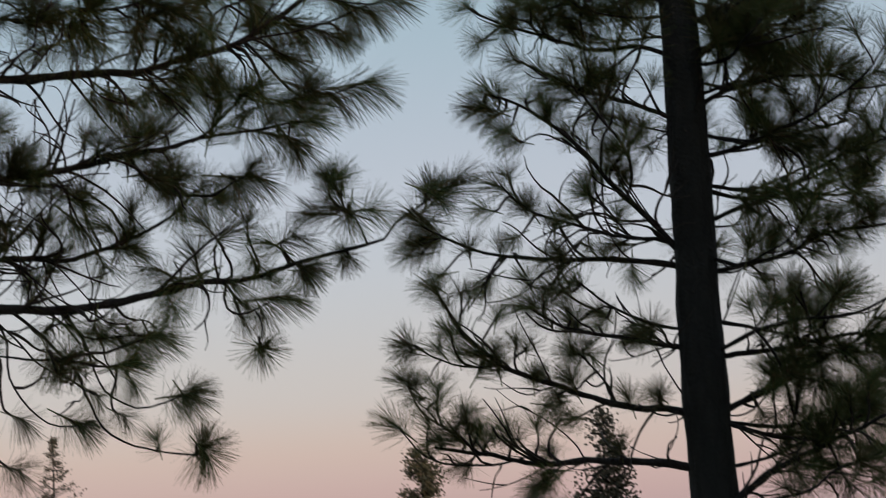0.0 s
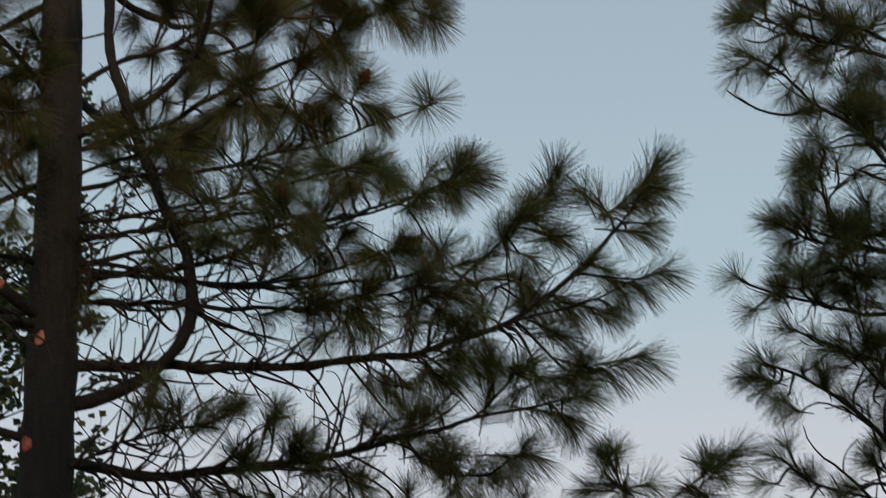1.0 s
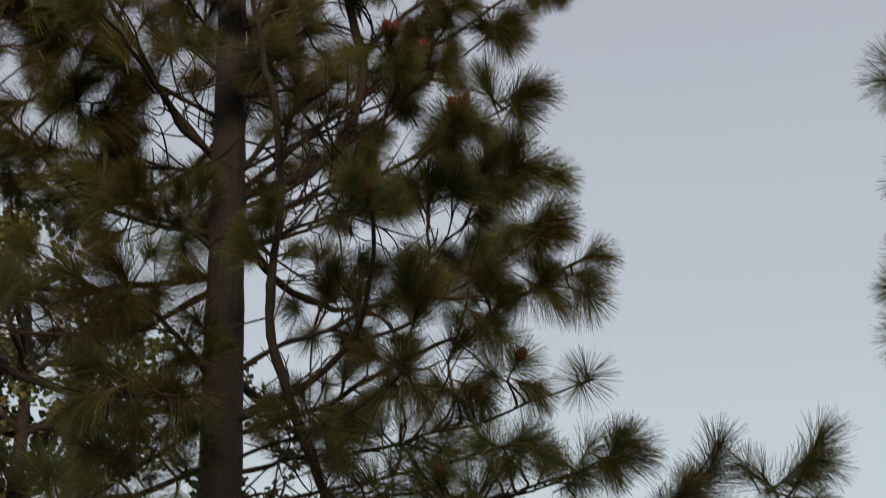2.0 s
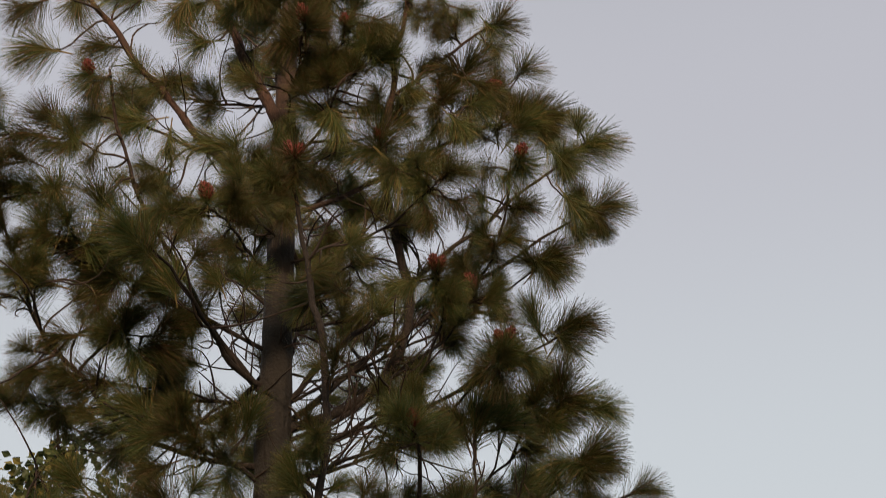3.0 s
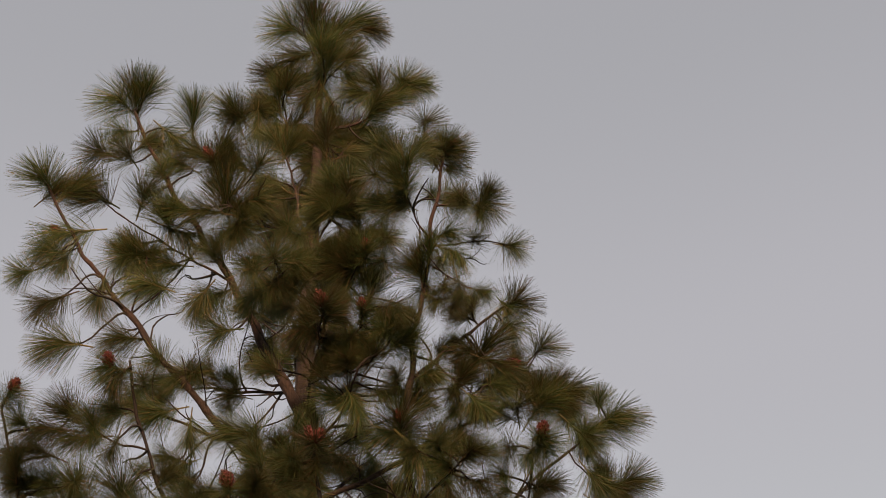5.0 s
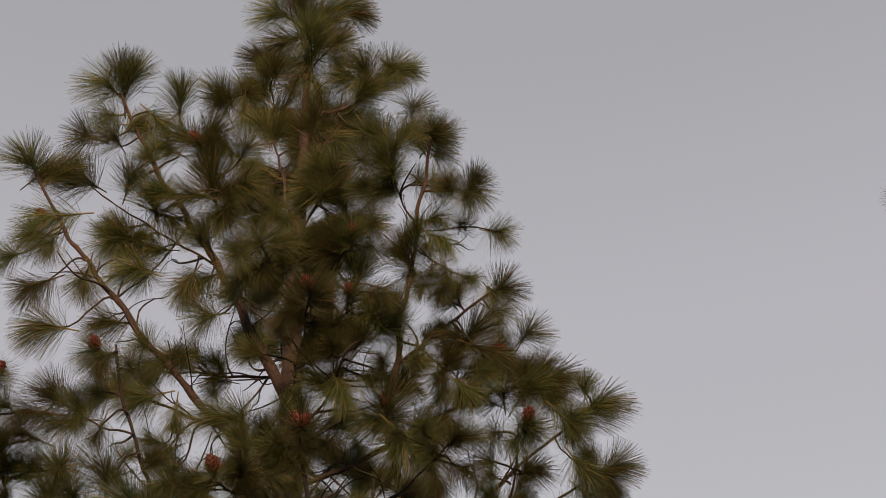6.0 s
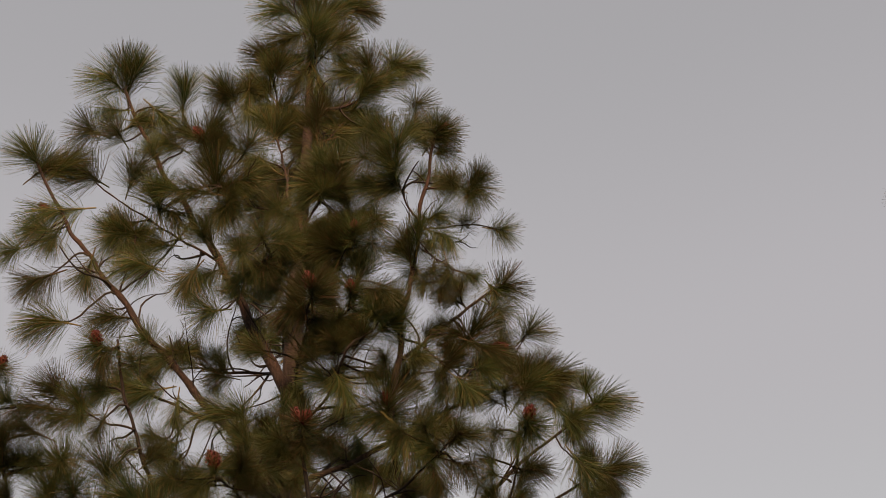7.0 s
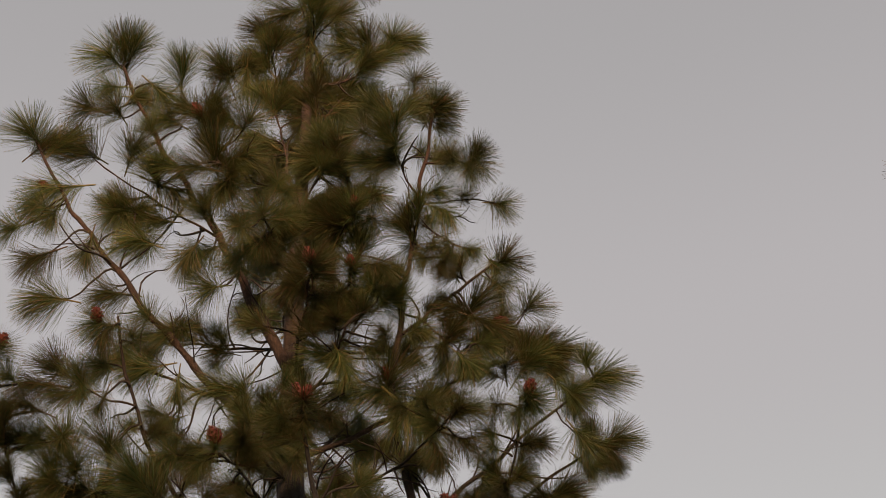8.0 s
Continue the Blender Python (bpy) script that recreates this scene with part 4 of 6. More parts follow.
bough(left, "C7", None, 4.78, (-12, 1.91, 0.39, -0.04, -0.04, 0.01, 0.02), (0.0160, 0.0060), ((1, 0.02, 0, 0.02, -44, 50, 0.165, 3), (1, 0.02, 0, 0.01, 156, -13, 0.153, 3), (0.81, 0.02, 0.01, 0.25, -55, 42, 0.172, 12), (0.64, 0.03, -0.01, 0.46, -54, 44, 0.167, 2), (0.69, 0.02, 0, 0.2, -22, -28, 0.165, 2), (0.69, -0.15, -0.11, 0.14, -172, 27, 0.151, 2), (0.83, -0.14, -0.08, 0.13, -168, 25, 0.160, 2), (0.85, 0.01, -0.01, 0.1, -8, -24, 0.162, 2),), 12, 4)
bough(left, "C9", None, 4.35, (-15, 1.96, 0.34, 0.03, -0.05, 0.01, 0.02), (0.0160, 0.0060), ((1, 0.15, 0.02, 0.1, -19, 29, 0.161, 2), (1, 0.08, -0.07, 0.08, -54, 58, 0.136, 2), (1, 0.04, -0.03, -0.01, -11, -35, 0.142, 2), (0.93, -0.04, 0, 0.05, -171, 27, 0.120, 2),), 5, 4)
bough(left, "C10", None, 4.59, (-27, 1.54, 0.09, 0, -0.02, 0.02, 0.04), (0.0140, 0.0060), ((1, 0.07, 0, 0.03, -29, 22, 0.165, 2), (0.97, -0.02, 0, 0.04, 174, 23, 0.152, 2), (1, 0.18, -0.06, -0.05, -2, -10, 0.137, 2), (1, 0.03, 0.01, -0.08, 42, -78, 0.132, 2),), 4, 4)
bough(left, "C11", None, 4.53, (-41, 1.38, -0.13, 0.03, -0.04, 0.03, 0.08), (0.0120, 0.0060), ((1, 0, 0, -0.01, -111, 44, 0.153, 12), (0.92, -0.01, -0.01, -0.1, 165, -6, 0.132, 2), (1, 0.08, -0.05, -0.09, -19, -17, 0.131, 2), (0.9, 0.06, 0, -0.14, 1, -63, 0.133, 2),), 1.5, 4)
bough(left, "C11b", None, 4.84, (-42, 1.2, 0.17, -0.01, -0.04, 0.05, 0.07), (0.0130, 0.0060), ((1, 0, -0.02, 0.02, -94, 67, 0.164, 2), (0.9, 0, 0, -0.02, 159, -14, 0.152, 2), (1, 0.09, -0.02, -0.13, 0, -42, 0.136, 2), (0.98, -0.11, 0.02, 0.11, -179, 31, 0.138, 2),), 5, 4)
bough(left, "C12", None, 4.41, (-17, 1.67, -0.07, -0.03, -0.16, 0.03, 0.02), (0.0130, 0.0060), ((1, 0.06, 0, 0.01, -28, 22, 0.134, 2), (0.97, 0, 0, 0.01, 178, 21, 0.134, 2), (0.85, -0.08, -0.01, 0.2, -136, 41, 0.140, 2), (0.88, 0, 0, 0.16, -61, 37, 0.126, 2),), 0.5, 4)
bough(left, "CL0", None, 6.95, (-157, 1.56, 0.31, 0, 0.08, -0.02, 0), (0.0160, 0.0060), ((0.63, -0.01, 0, 0.04, -135, 40, 0.212, 2), (0.78, -0.02, 0, 0.11, -172, 28, 0.212, 2), (0.58, 0.05, 0, 0.29, -94, 59, 0.199, 2), (0.86, -0.03, -0.04, 0.3, -136, 42, 0.214, 2), (0.75, 0.04, -0.1, 0.34, -94, 57, 0.214, 2), (0.51, 0.14, 0.01, 0.41, -59, 35, 0.194, 2), (0.36, -0.11, -0.03, -0.32, 150, -57, 0.176, 2), (0.58, -0.32, -0.05, -0.43, -179, -3, 0.190, 2),), 14, 4)
shoots("CL0", ((0.36, -0.43, -0.04, -0.53, -167, 1, 0.190, 2),))
bough(left, "CL1", None, 6.06, (-150, 1.01, 0.2, 0.07, 0.03, 0.02, 0), (0.0180, 0.0060), ((0.51, 0, -0.07, 0.09, -135, 39, 0.185, 2), (0.64, -0.04, -0.04, -0.06, -177, 19, 0.183, 2), (0.81, -0.01, 0.01, 0.06, -175, 29, 0.184, 2), (0.54, -0.12, -0.06, -0.23, 161, -15, 0.176, 2), (0.27, 0.03, 0.03, 0.18, -138, 61, 0.182, 2), (0.22, -0.04, -0.02, -0.08, 143, -53, 0.179, 2), (0.25, 0.09, -0.08, 0.24, -81, 52, 0.162, 2), (0, -0.14, -0.05, -0.12, -161, 10, 0.170, 2),), 8, 4)
bough(left, "CL2", None, 5.25, (-144, 1.01, 0.18, 0.21, 0.33, 0.05, 0.08), (0.0160, 0.0060), ((0.66, -0.01, -0.03, 0.13, -125, 46, 0.183, 2), (0.81, -0.02, -0.02, 0.02, -163, 11, 0.181, 2), (0.88, -0.05, -0.01, 0.12, -173, 28, 0.175, 2), (0.69, -0.03, -0.01, -0.09, 157, -13, 0.169, 2), (0.63, 0.08, -0.09, 0.21, -60, 38, 0.148, 2), (0.25, 0.06, -0.03, 0.13, -134, 37, 0.173, 2), (0.19, -0.03, 0, -0.02, -165, 2, 0.173, 2), (0.17, 0.05, 0.02, 0.07, -41, 51, 0.156, 2),), 8, 4)
shoots("CL2", ((0.07, 0, 0, 0, 2, -63, 0.150, 2),))
bough(left, "CL3", None, 5.35, (-128, 1.14, -0.51, -0.07, -0.07, 0, -0.01), (0.0160, 0.0060), ((0.63, -0.02, -0.05, 0.08, -140, 62, 0.174, 2), (0.76, -0.04, -0.06, 0.13, -159, 19, 0.166, 2), (0.86, -0.01, -0.01, -0.04, 172, -20, 0.163, 2), (0.59, 0.02, -0.01, -0.08, 6, -62, 0.154, 2), (0.31, 0.03, -0.02, -0.08, -121, 68, 0.162, 2), (0.25, 0.05, 0.05, -0.16, 48, -76, 0.158, 2), (0.36, -0.01, -0.11, -0.27, 137, -50, 0.158, 2),), 7, 4)
bough(left, "CL4", None, 5.09, (-132, 0.94, -0.72, 0.01, -0.05, -0.01, 0.01), (0.0160, 0.0060), ((0.63, -0.02, 0.01, 0.04, -132, 36, 0.168, 2), (0.69, -0.1, -0.03, 0.11, -171, 27, 0.167, 2), (0.85, -0.04, -0.01, 0.03, 174, 1, 0.163, 2), (0.71, 0.03, -0.03, -0.17, 175, -21, 0.164, 2), (0.36, 0.09, -0.07, -0.12, -110, 42, 0.156, 2), (0.41, 0.07, -0.08, -0.28, 121, -55, 0.154, 2),), 3, 4)
bough(left, "CL5", None, 4.38, (-140, 0.93, -0.03, -0.05, 0.01, -0.01, -0.01), (0.0160, 0.0060), ((0.54, 0, 0, 0.05, -133, 56, 0.168, 2), (0.71, -0.01, 0.01, 0.07, -176, 30, 0.166, 2), (0.75, -0.06, -0.01, -0.09, 164, -6, 0.159, 2), (0.42, 0, 0.02, -0.08, 25, -55, 0.140, 2),), 3, 4)
bough(left, "CL6", None, 4, (-143, 0.84, 0.06, 0.06, 0.02, 0.01, -0.01), (0.0150, 0.0060), ((0.59, 0, 0, -0.01, 109, -64, 0.138, 2), (0.75, -0.01, -0.01, 0.1, -144, 48, 0.151, 2), (0.76, -0.04, 0.03, -0.06, 171, -9, 0.151, 2),), 3, 4)
bough(left, "B10", None, 6.88, (-56, 0.73, 0.31, 0.07, 0.09, -0.05, -0.05), (0.0120, 0.0060), ((1, 0, 0, 0, -74, 5, 0.129, 2), (0.76, 0.01, -0.01, -0.03, -158, 16, 0.166, 2), (0.59, -0.04, 0.01, 0.01, 163, -17, 0.161, 2), (0.95, 0.12, -0.08, -0.18, -26, -37, 0.117, 2),), 3, 7)
bough(left, "B11", None, 7.19, (123, 0.6, 0.9, 0, -0.01, 0, 0), (0.0130, 0.0060), ((1, 0, 0, 0, -117, 26, 0.183, 2), (0.69, 0.06, -0.01, 0.03, -20, 14, 0.171, 2), (0.73, -0.13, -0.09, -0.14, 172, -11, 0.169, 2),), 3, 7)
bough(left, "B12", None, 7.78, (-110, 0.74, -0.11, 0, 0, -0.04, -0.07), (0.0120, 0.0060), ((0.98, 0, 0, 0.01, -105, 14, 0.139, 2), (0.69, 0.05, 0, 0.03, -25, -3, 0.166, 2), (0.9, -0.1, -0.05, -0.08, -152, -25, 0.126, 2),), 3, 7)
bough(left, "B13", None, 7.78, (34, 0.72, 1.08, 0.02, 0.03, 0.01, 0.02), (0.0130, 0.0060), ((1, 0, 0, 0, -63, 28, 0.198, 2), (0.75, 0.02, 0, -0.03, 19, -60, 0.178, 2), (0.58, -0.02, -0.01, 0.02, -137, 21, 0.176, 2), (1, 0.22, -0.04, -0.07, -25, 10, 0.196, 2),), 3, 7)
bough(left, "D1", None, 3.86, (-7, 3.16, 1.09, -0.1, -0.32, 0.03, 0.03), (0.0330, 0.0080), ((0.98, 0.01, 0, 0.01, -39, 56, 0.182, 1), (0.95, 0, -0.01, 0.04, -50, 28, 0.174, 1), (0.92, 0.01, 0, 0.05, -30, 14, 0.156, 0), (0.9, 0.08, 0.01, -0.04, -19, -9, 0.167, 1), (0.83, 0.06, -0.01, -0.04, -25, -20, 0.147, 0), (0.9, -0.08, -0.04, 0.02, 168, 22, 0.089, 0), (0.47, 0.02, 0.02, -0.09, 24, -67, 0.114, 0), (0.54, -0.01, 0.03, -0.07, 34, -79, 0.126, 0),), 8.25, 20)
shoots("D1", ((0.58, 0.06, 0.03, -0.05, -28, -64, 0.121, 0), (0.44, 0.02, -0.02, -0.1, -167, -75, 0.114, 0), (0.1, 0.09, -0.1, -0.23, -19, -26, 0.134, 0), (0.14, 0.05, 0.01, -0.25, -13, -64, 0.130, 0),))
bough(left, "D1b", "D1", 0.8, (-20, 0.4, -0.03, -0.04, -0.23, -0.14, 0.02), (0.0070, 0.0040), ((1, 0.02, -0.02, 0, -44, 5, 0.170, 1), (0.75, 0.01, 0.01, -0.02, -19, -19, 0.161, 1), (0.56, 0.01, 0.01, -0.05, -5, -42, 0.140, 0),), 1.65, 2)
bough(left, "D1b2", "D1", 0.75, (-22, 0.39, 0.02, -0.27, -0.18, 0.01, 0.03), (0.0080, 0.0050), ((0.17, 0.01, 0.01, -0.03, -11, -22, 0.163, 1), (0.44, 0.01, 0, -0.02, -33, -17, 0.151, 1), (0, -0.05, 0.02, -0.12, -37, -45, 0.145, 0),), 3.3, 2)
bough(left, "D1c", "D1", 0.68, (-23, 0.56, -0.28, -0.12, -0.4, -0.01, -0.01), (0.0080, 0.0050), ((1, 0.05, 0, 0.02, -35, 3, 0.172, 1), (0.85, 0.01, 0, -0.01, -17, -19, 0.160, 1), (0.61, 0, 0.02, -0.09, -16, -34, 0.157, 0),), 3.3, 2)
bough(left, "D1d", "D1", 0.63, (-158, 0.03, 0.23, -0.05, -0.04, -0.02, -0.02), (0.0070, 0.0050), ((1, -0.08, -0.05, 0.12, -31, 14, 0.159, 0), (1, -0.22, 0.06, 0.07, 166, 13, 0.163, 0), (1, -0.07, 0.01, 0, -12, -12, 0.160, 0), (1, 0.19, 0.05, 0.1, -34, 3, 0.162, 1), (1, 0.23, -0.06, 0.01, -33, -26, 0.145, 0), (1, 0.06, 0.02, 0.18, -54, 26, 0.141, 0),), 3.3, 2)
bough(left, "D1f", "D1", 0.51, (0, 0.18, 0.54, 0.02, 0.05, 0, 0), (0.0080, 0.0050), ((1, 0.01, 0, 0.01, -49, 51, 0.164, 0), (0.53, -0.01, 0, 0, 176, -20, 0.159, 0), (0.49, 0.12, -0.02, -0.06, -12, -33, 0.159, 0), (0.9, -0.06, 0.03, 0.06, -168, 47, 0.141, 0), (0.17, -0.02, 0, -0.01, 27, -66, 0.129, 0),), 3.3, 2)
bough(left, "D1e", "D1", 0.54, (-11, 0.73, 0.99, 0.2, -0.1, -0.03, 0.02), (0.0100, 0.0050), ((0.93, 0.02, -0.01, 0.01, -74, 52, 0.180, 1), (0.83, 0.02, -0.01, -0.01, -52, 32, 0.173, 1), (0.69, 0.01, 0, 0.01, -34, 34, 0.163, 1), (0.75, 0.08, -0.04, -0.11, -12, -33, 0.162, 0), (0.59, 0.13, -0.01, -0.11, -24, -25, 0.153, 0), (0.59, 0.02, 0.01, -0.01, -127, 69, 0.133, 0),), 4.95, 2)
bough(left, "D2", None, 4.38, (-6, 1.87, -0.04, -0.01, -0.1, 0.03, 0.01), (0.0200, 0.0070), ((0.92, 0.01, -0.09, 0.15, -47, 19, 0.167, 0), (0.9, -0.06, 0.04, 0.14, 176, 10, 0.152, 0), (0.9, -0.02, -0.06, 0.08, -14, -64, 0.138, 0), (1, 0, -0.01, 0.01, -31, 24, 0.145, 0),), 1.65, 8)
bough(left, "D3", None, 4.31, (-11, 2.1, 0.45, -0.07, 0, 0.07, 0.02), (0.0200, 0.0060), ((1, 0.02, -0.01, 0, -18, 12, 0.162, 1), (0.93, 0.03, 0, -0.01, -24, -25, 0.151, 0), (0.9, 0.01, -0.04, 0.09, -35, 55, 0.159, 0), (0.8, 0, 0, 0.07, -59, 46, 0.174, 0), (0.73, -0.02, 0.04, 0.14, -122, 62, 0.175, 0), (0.64, -0.06, -0.06, 0.08, -171, 60, 0.178, 0), (0.58, 0.02, -0.03, -0.05, -10, -22, 0.166, 0), (0.61, 0.07, 0.02, -0.12, -0, -40, 0.150, 0),), 1.65, 8)
shoots("D3", ((0.59, -0.09, -0.03, 0.09, 165, 13, 0.167, 0), (0.75, 0.02, 0, 0.24, -62, 44, 0.175, 0), (0.69, -0.07, -0.02, 0.26, -121, 59, 0.175, 0),))
bough(left, "D3b", "D3", 0.86, (-72, 0.25, -0.36, -0.02, -0.04, 0.01, 0.03), (0.0070, 0.0040), ((1, 0.01, -0.01, -0.02, 14, -58, 0.125, 0),), 1.65, 2)
bough(left, "D3c", None, 4.51, (-41, 1.07, -0.08, 0.01, 0.05, 0.07, 0.29), (0.0130, 0.0060), ((1, 0.01, -0.01, 0.01, -20, 27, 0.156, 0), (0.92, -0.03, 0.01, 0.07, -146, 47, 0.159, 0), (0.83, 0, 0, 0, 160, -17, 0.152, 0), (1, 0.05, -0.02, -0.08, -25, -45, 0.139, 0), (0.1, 0.02, -0.02, -0.05, -75, 63, 0.144, 0), (0.08, 0.07, 0.01, -0.23, 2, -62, 0.143, 0), (0.15, 0.03, -0.05, -0.4, 86, -72, 0.127, 0),), 1.65, 8)
bough(left, "D4", None, 4.21, (-10, 1.81, 0, 0, -0.08, 0.05, 0.03), (0.0200, 0.0060), ((0.8, 0.02, 0.01, -0.05, -20, -14, 0.165, 0), (0.78, -0.07, -0.04, -0.18, 169, -19, 0.154, 0), (0.83, 0.06, -0.07, -0.14, -35, -36, 0.155, 0), (1, 0.01, -0.01, 0.01, -62, 44, 0.142, 0), (0.78, -0.02, 0, -0.02, -174, 60, 0.128, 0), (0.76, -0.02, -0.03, -0.04, -159, 55, 0.158, 0), (0.81, 0.03, 0.02, -0.17, 10, -59, 0.142, 0), (1, 0.07, 0.01, -0.04, -29, 35, 0.157, 0),), 7.42, 20)
shoots("D4", ((1, 0.17, -0.05, -0.04, -13, -12, 0.156, 0), (1, 0.28, -0.09, -0.13, -25, -35, 0.141, 0), (0.98, 0.01, 0.01, -0.14, 109, -68, 0.130, 0),))
bough(left, "D5", None, 3.41, (-12, 2.5, 0.17, -0.11, -0.03, 0.06, 0.01), (0.0320, 0.0060), ((0.98, 0.06, 0.02, -0.06, -27, -16, 0.167, 1), (0.95, 0.02, 0, 0.03, -53, 49, 0.144, 0), (1, 0.1, -0.07, 0.01, -45, 9, 0.155, 1), (0.68, 0.02, 0.01, -0.04, -93, 78, 0.116, 0), (1, 0.01, -0.05, -0.13, -1, -51, 0.138, 0),), 16.5, 20)
bough(left, "D5b", "D5", 0.81, (-21, 0.28, 0.26, -0.04, -0.09, 0.03, 0.03), (0.0080, 0.0050), ((1, 0.03, -0.01, 0, -67, 41, 0.161, 0), (0.98, 0.13, 0, -0.05, -38, -17, 0.162, 0), (0.88, 0.03, 0.01, -0.07, 157, -16, 0.145, 0), (0.97, 0.21, 0.02, -0.04, -36, 13, 0.154, 0), (0.8, -0.08, -0.05, 0.05, -165, 45, 0.138, 0),), 9.9, 2)
bough(left, "D5c", "D5", 0.69, (0, 0.61, -0.06, -0.44, -0.23, 0, 0), (0.0090, 0.0050), ((1, 0.01, -0.01, -0.03, -39, -8, 0.157, 1), (0.86, 0.01, 0.01, -0.01, -38, -36, 0.146, 0), (0.34, -0.01, -0.04, 0.05, -163, 57, 0.143, 0), (0.44, -0.02, -0.04, -0.07, 113, -70, 0.132, 0), (0.97, 0, 0, 0.02, -51, 50, 0.126, 0),), 9.9, 2)
bough(left, "D6", None, 3.11, (-6, 2.06, 0.19, 0, -0.3, 0.03, 0.01), (0.0280, 0.0070), ((0.75, -0.06, 0, 0.27, -120, 57, 0.162, 0), (0.75, 0.03, -0.02, -0.05, -35, -64, 0.144, 0), (0.8, -0.02, 0.02, 0.09, -143, 44, 0.134, 0), (1, 0.02, -0.02, 0.01, -46, 52, 0.141, 0), (0.81, -0.23, 0.05, 0.28, -175, 7, 0.126, 0),), 4.95, 20)
bough(left, "D7", None, 2.76, (-8, 2.98, 0.27, -0.08, -0.06, 0.03, 0), (0.0400, 0.0070), ((0.86, -0.01, -0.02, -0.05, -33, -45, 0.134, 0), (0.83, 0.04, 0.04, 0.15, -45, 19, 0.146, 0), (0.83, -0.1, -0.08, 0.1, -171, 26, 0.143, 0), (0.78, -0.01, -0.03, 0.04, -18, -64, 0.111, 0), (0.69, -0.03, -0.01, 0.13, -120, 57, 0.161, 0), (0.68, -0.06, -0.02, 0.03, 167, -18, 0.160, 0), (0.71, 0.03, -0.05, 0.22, -34, 55, 0.161, 0), (0.78, -0.05, -0.05, 0.23, -102, 60, 0.144, 0),), 5, 8)
shoots("D7", ((0.64, 0, 0, -0.06, 8, -60, 0.138, 0), (0.73, 0.02, -0.01, -0.01, -36, -17, 0.139, 0), (0.51, 0.02, 0, -0.1, 111, -69, 0.151, 0), (0.73, -0.1, -0.01, 0.27, -178, 50, 0.139, 0), (0.64, -0.05, 0, 0.1, -168, 25, 0.138, 0),))
bough(left, "D7a", "D7", 1, (-20, 0.36, 0.27, 0.01, 0.06, 0, -0.01), (0.0060, 0.0040), ((1, 0, 0, 0, -25, 41, 0.165, 1), (0.76, 0, 0, 0, -19, -24, 0.142, 0), (0.44, 0.01, 0, -0.02, 179, 30, 0.119, 0), (0.47, 0.05, 0.01, -0.04, -12, -33, 0.137, 0),), 1, 2)
bough(left, "D7a2", "D7", 0.97, (-135, 0.27, 0.13, 0.01, 0.05, 0, 0.02), (0.0060, 0.0040), ((0.73, 0.1, 0.02, 0.05, -32, 3, 0.145, 0), (1, -0.03, 0, 0.01, 175, 20, 0.148, 0), (1, -0.05, -0.01, 0.13, -76, 50, 0.148, 0), (1, -0.15, -0.06, -0.03, 172, 6, 0.130, 0), (0.86, 0.01, 0, 0, 155, -77, 0.132, 0),), 3, 2)
bough(left, "D7b", "D7", 0.73, (-31, 0.26, -0.1, -0.98, -0.41, -0.25, -0.09), (0.0070, 0.0040), ((1, 0.01, 0, 0, -25, 5, 0.148, 1), (0.75, 0.01, -0.01, -0.02, -20, -64, 0.115, 0),), 1, 2)
bough(left, "D7c", "D7b", 0.69, (-103, 0.22, -0.18, 0, -0.01, 0.02, 0.04), (0.0040, 0.0030), ((1, 0, 0, -0.01, 52, -70, 0.133, 3), (1, 0, 0, -0.01, -8, -32, 0.112, 3),), 0, 2)
bough(left, "D7d", "D7", 0.46, (-4, 0.58, -0.43, -0.11, -0.56, 0, -0.02), (0.0070, 0.0040), ((1, 0.01, -0.01, 0, -48, 2, 0.147, 0), (1, 0.03, 0, 0.01, -35, 45, 0.127, 0), (1, 0.01, 0, -0.01, -44, -53, 0.122, 0),), 0, 2)
bough(left, "D7e", "D7", 0.39, (-14, 0.83, -0.71, 0.01, -0.3, 0.02, -0.03), (0.0080, 0.0040), ((1, 0.03, 0, 0.03, -54, 29, 0.145, 0), (1, 0.03, -0.03, 0.01, -8, -52, 0.149, 0), (0.86, 0, -0.03, 0.05, -129, 66, 0.099, 0), (1, 0.03, 0, 0.04, -86, 82, 0.120, 0),), 0, 2)
bough(left, "D7f", "D7", 0.36, (-26, 0.48, -0.41, -0.13, -0.12, 0, 0.01), (0.0050, 0.0040), ((0.76, 0.02, -0.06, 0.08, -102, 73, 0.119, 3), (0.71, 0.06, -0.04, 0.05, -28, -24, 0.112, 3), (0.8, -0.01, 0.02, 0.06, 166, -8, 0.100, 3), (1, 0, 0, 0, -25, -34, 0.104, 0),), 1, 2)
bough(left, "D7g", "D7", 0.36, (-5, 0.37, -0.54, -0.03, -0.45, 0, -0.01), (0.0060, 0.0040), ((1, 0.01, 0, 0.01, -28, -29, 0.146, 0), (1, 0.03, 0, 0.01, -43, 13, 0.106, 0),), 0, 2)
bough(left, "D7h", "D7", 0.47, (-2, 0.37, -0.14, -0.33, -0.18, -0.01, 0), (0.0070, 0.0040), ((1, 0.01, 0, 0, -41, 18, 0.163, 1), (0.54, -0.01, 0, 0.01, 161, 33, 0.122, 0), (0.75, 0, 0, -0.01, -19, -13, 0.114, 0), (0.59, 0.02, 0.01, 0.05, -41, 55, 0.107, 0),), 3, 2)
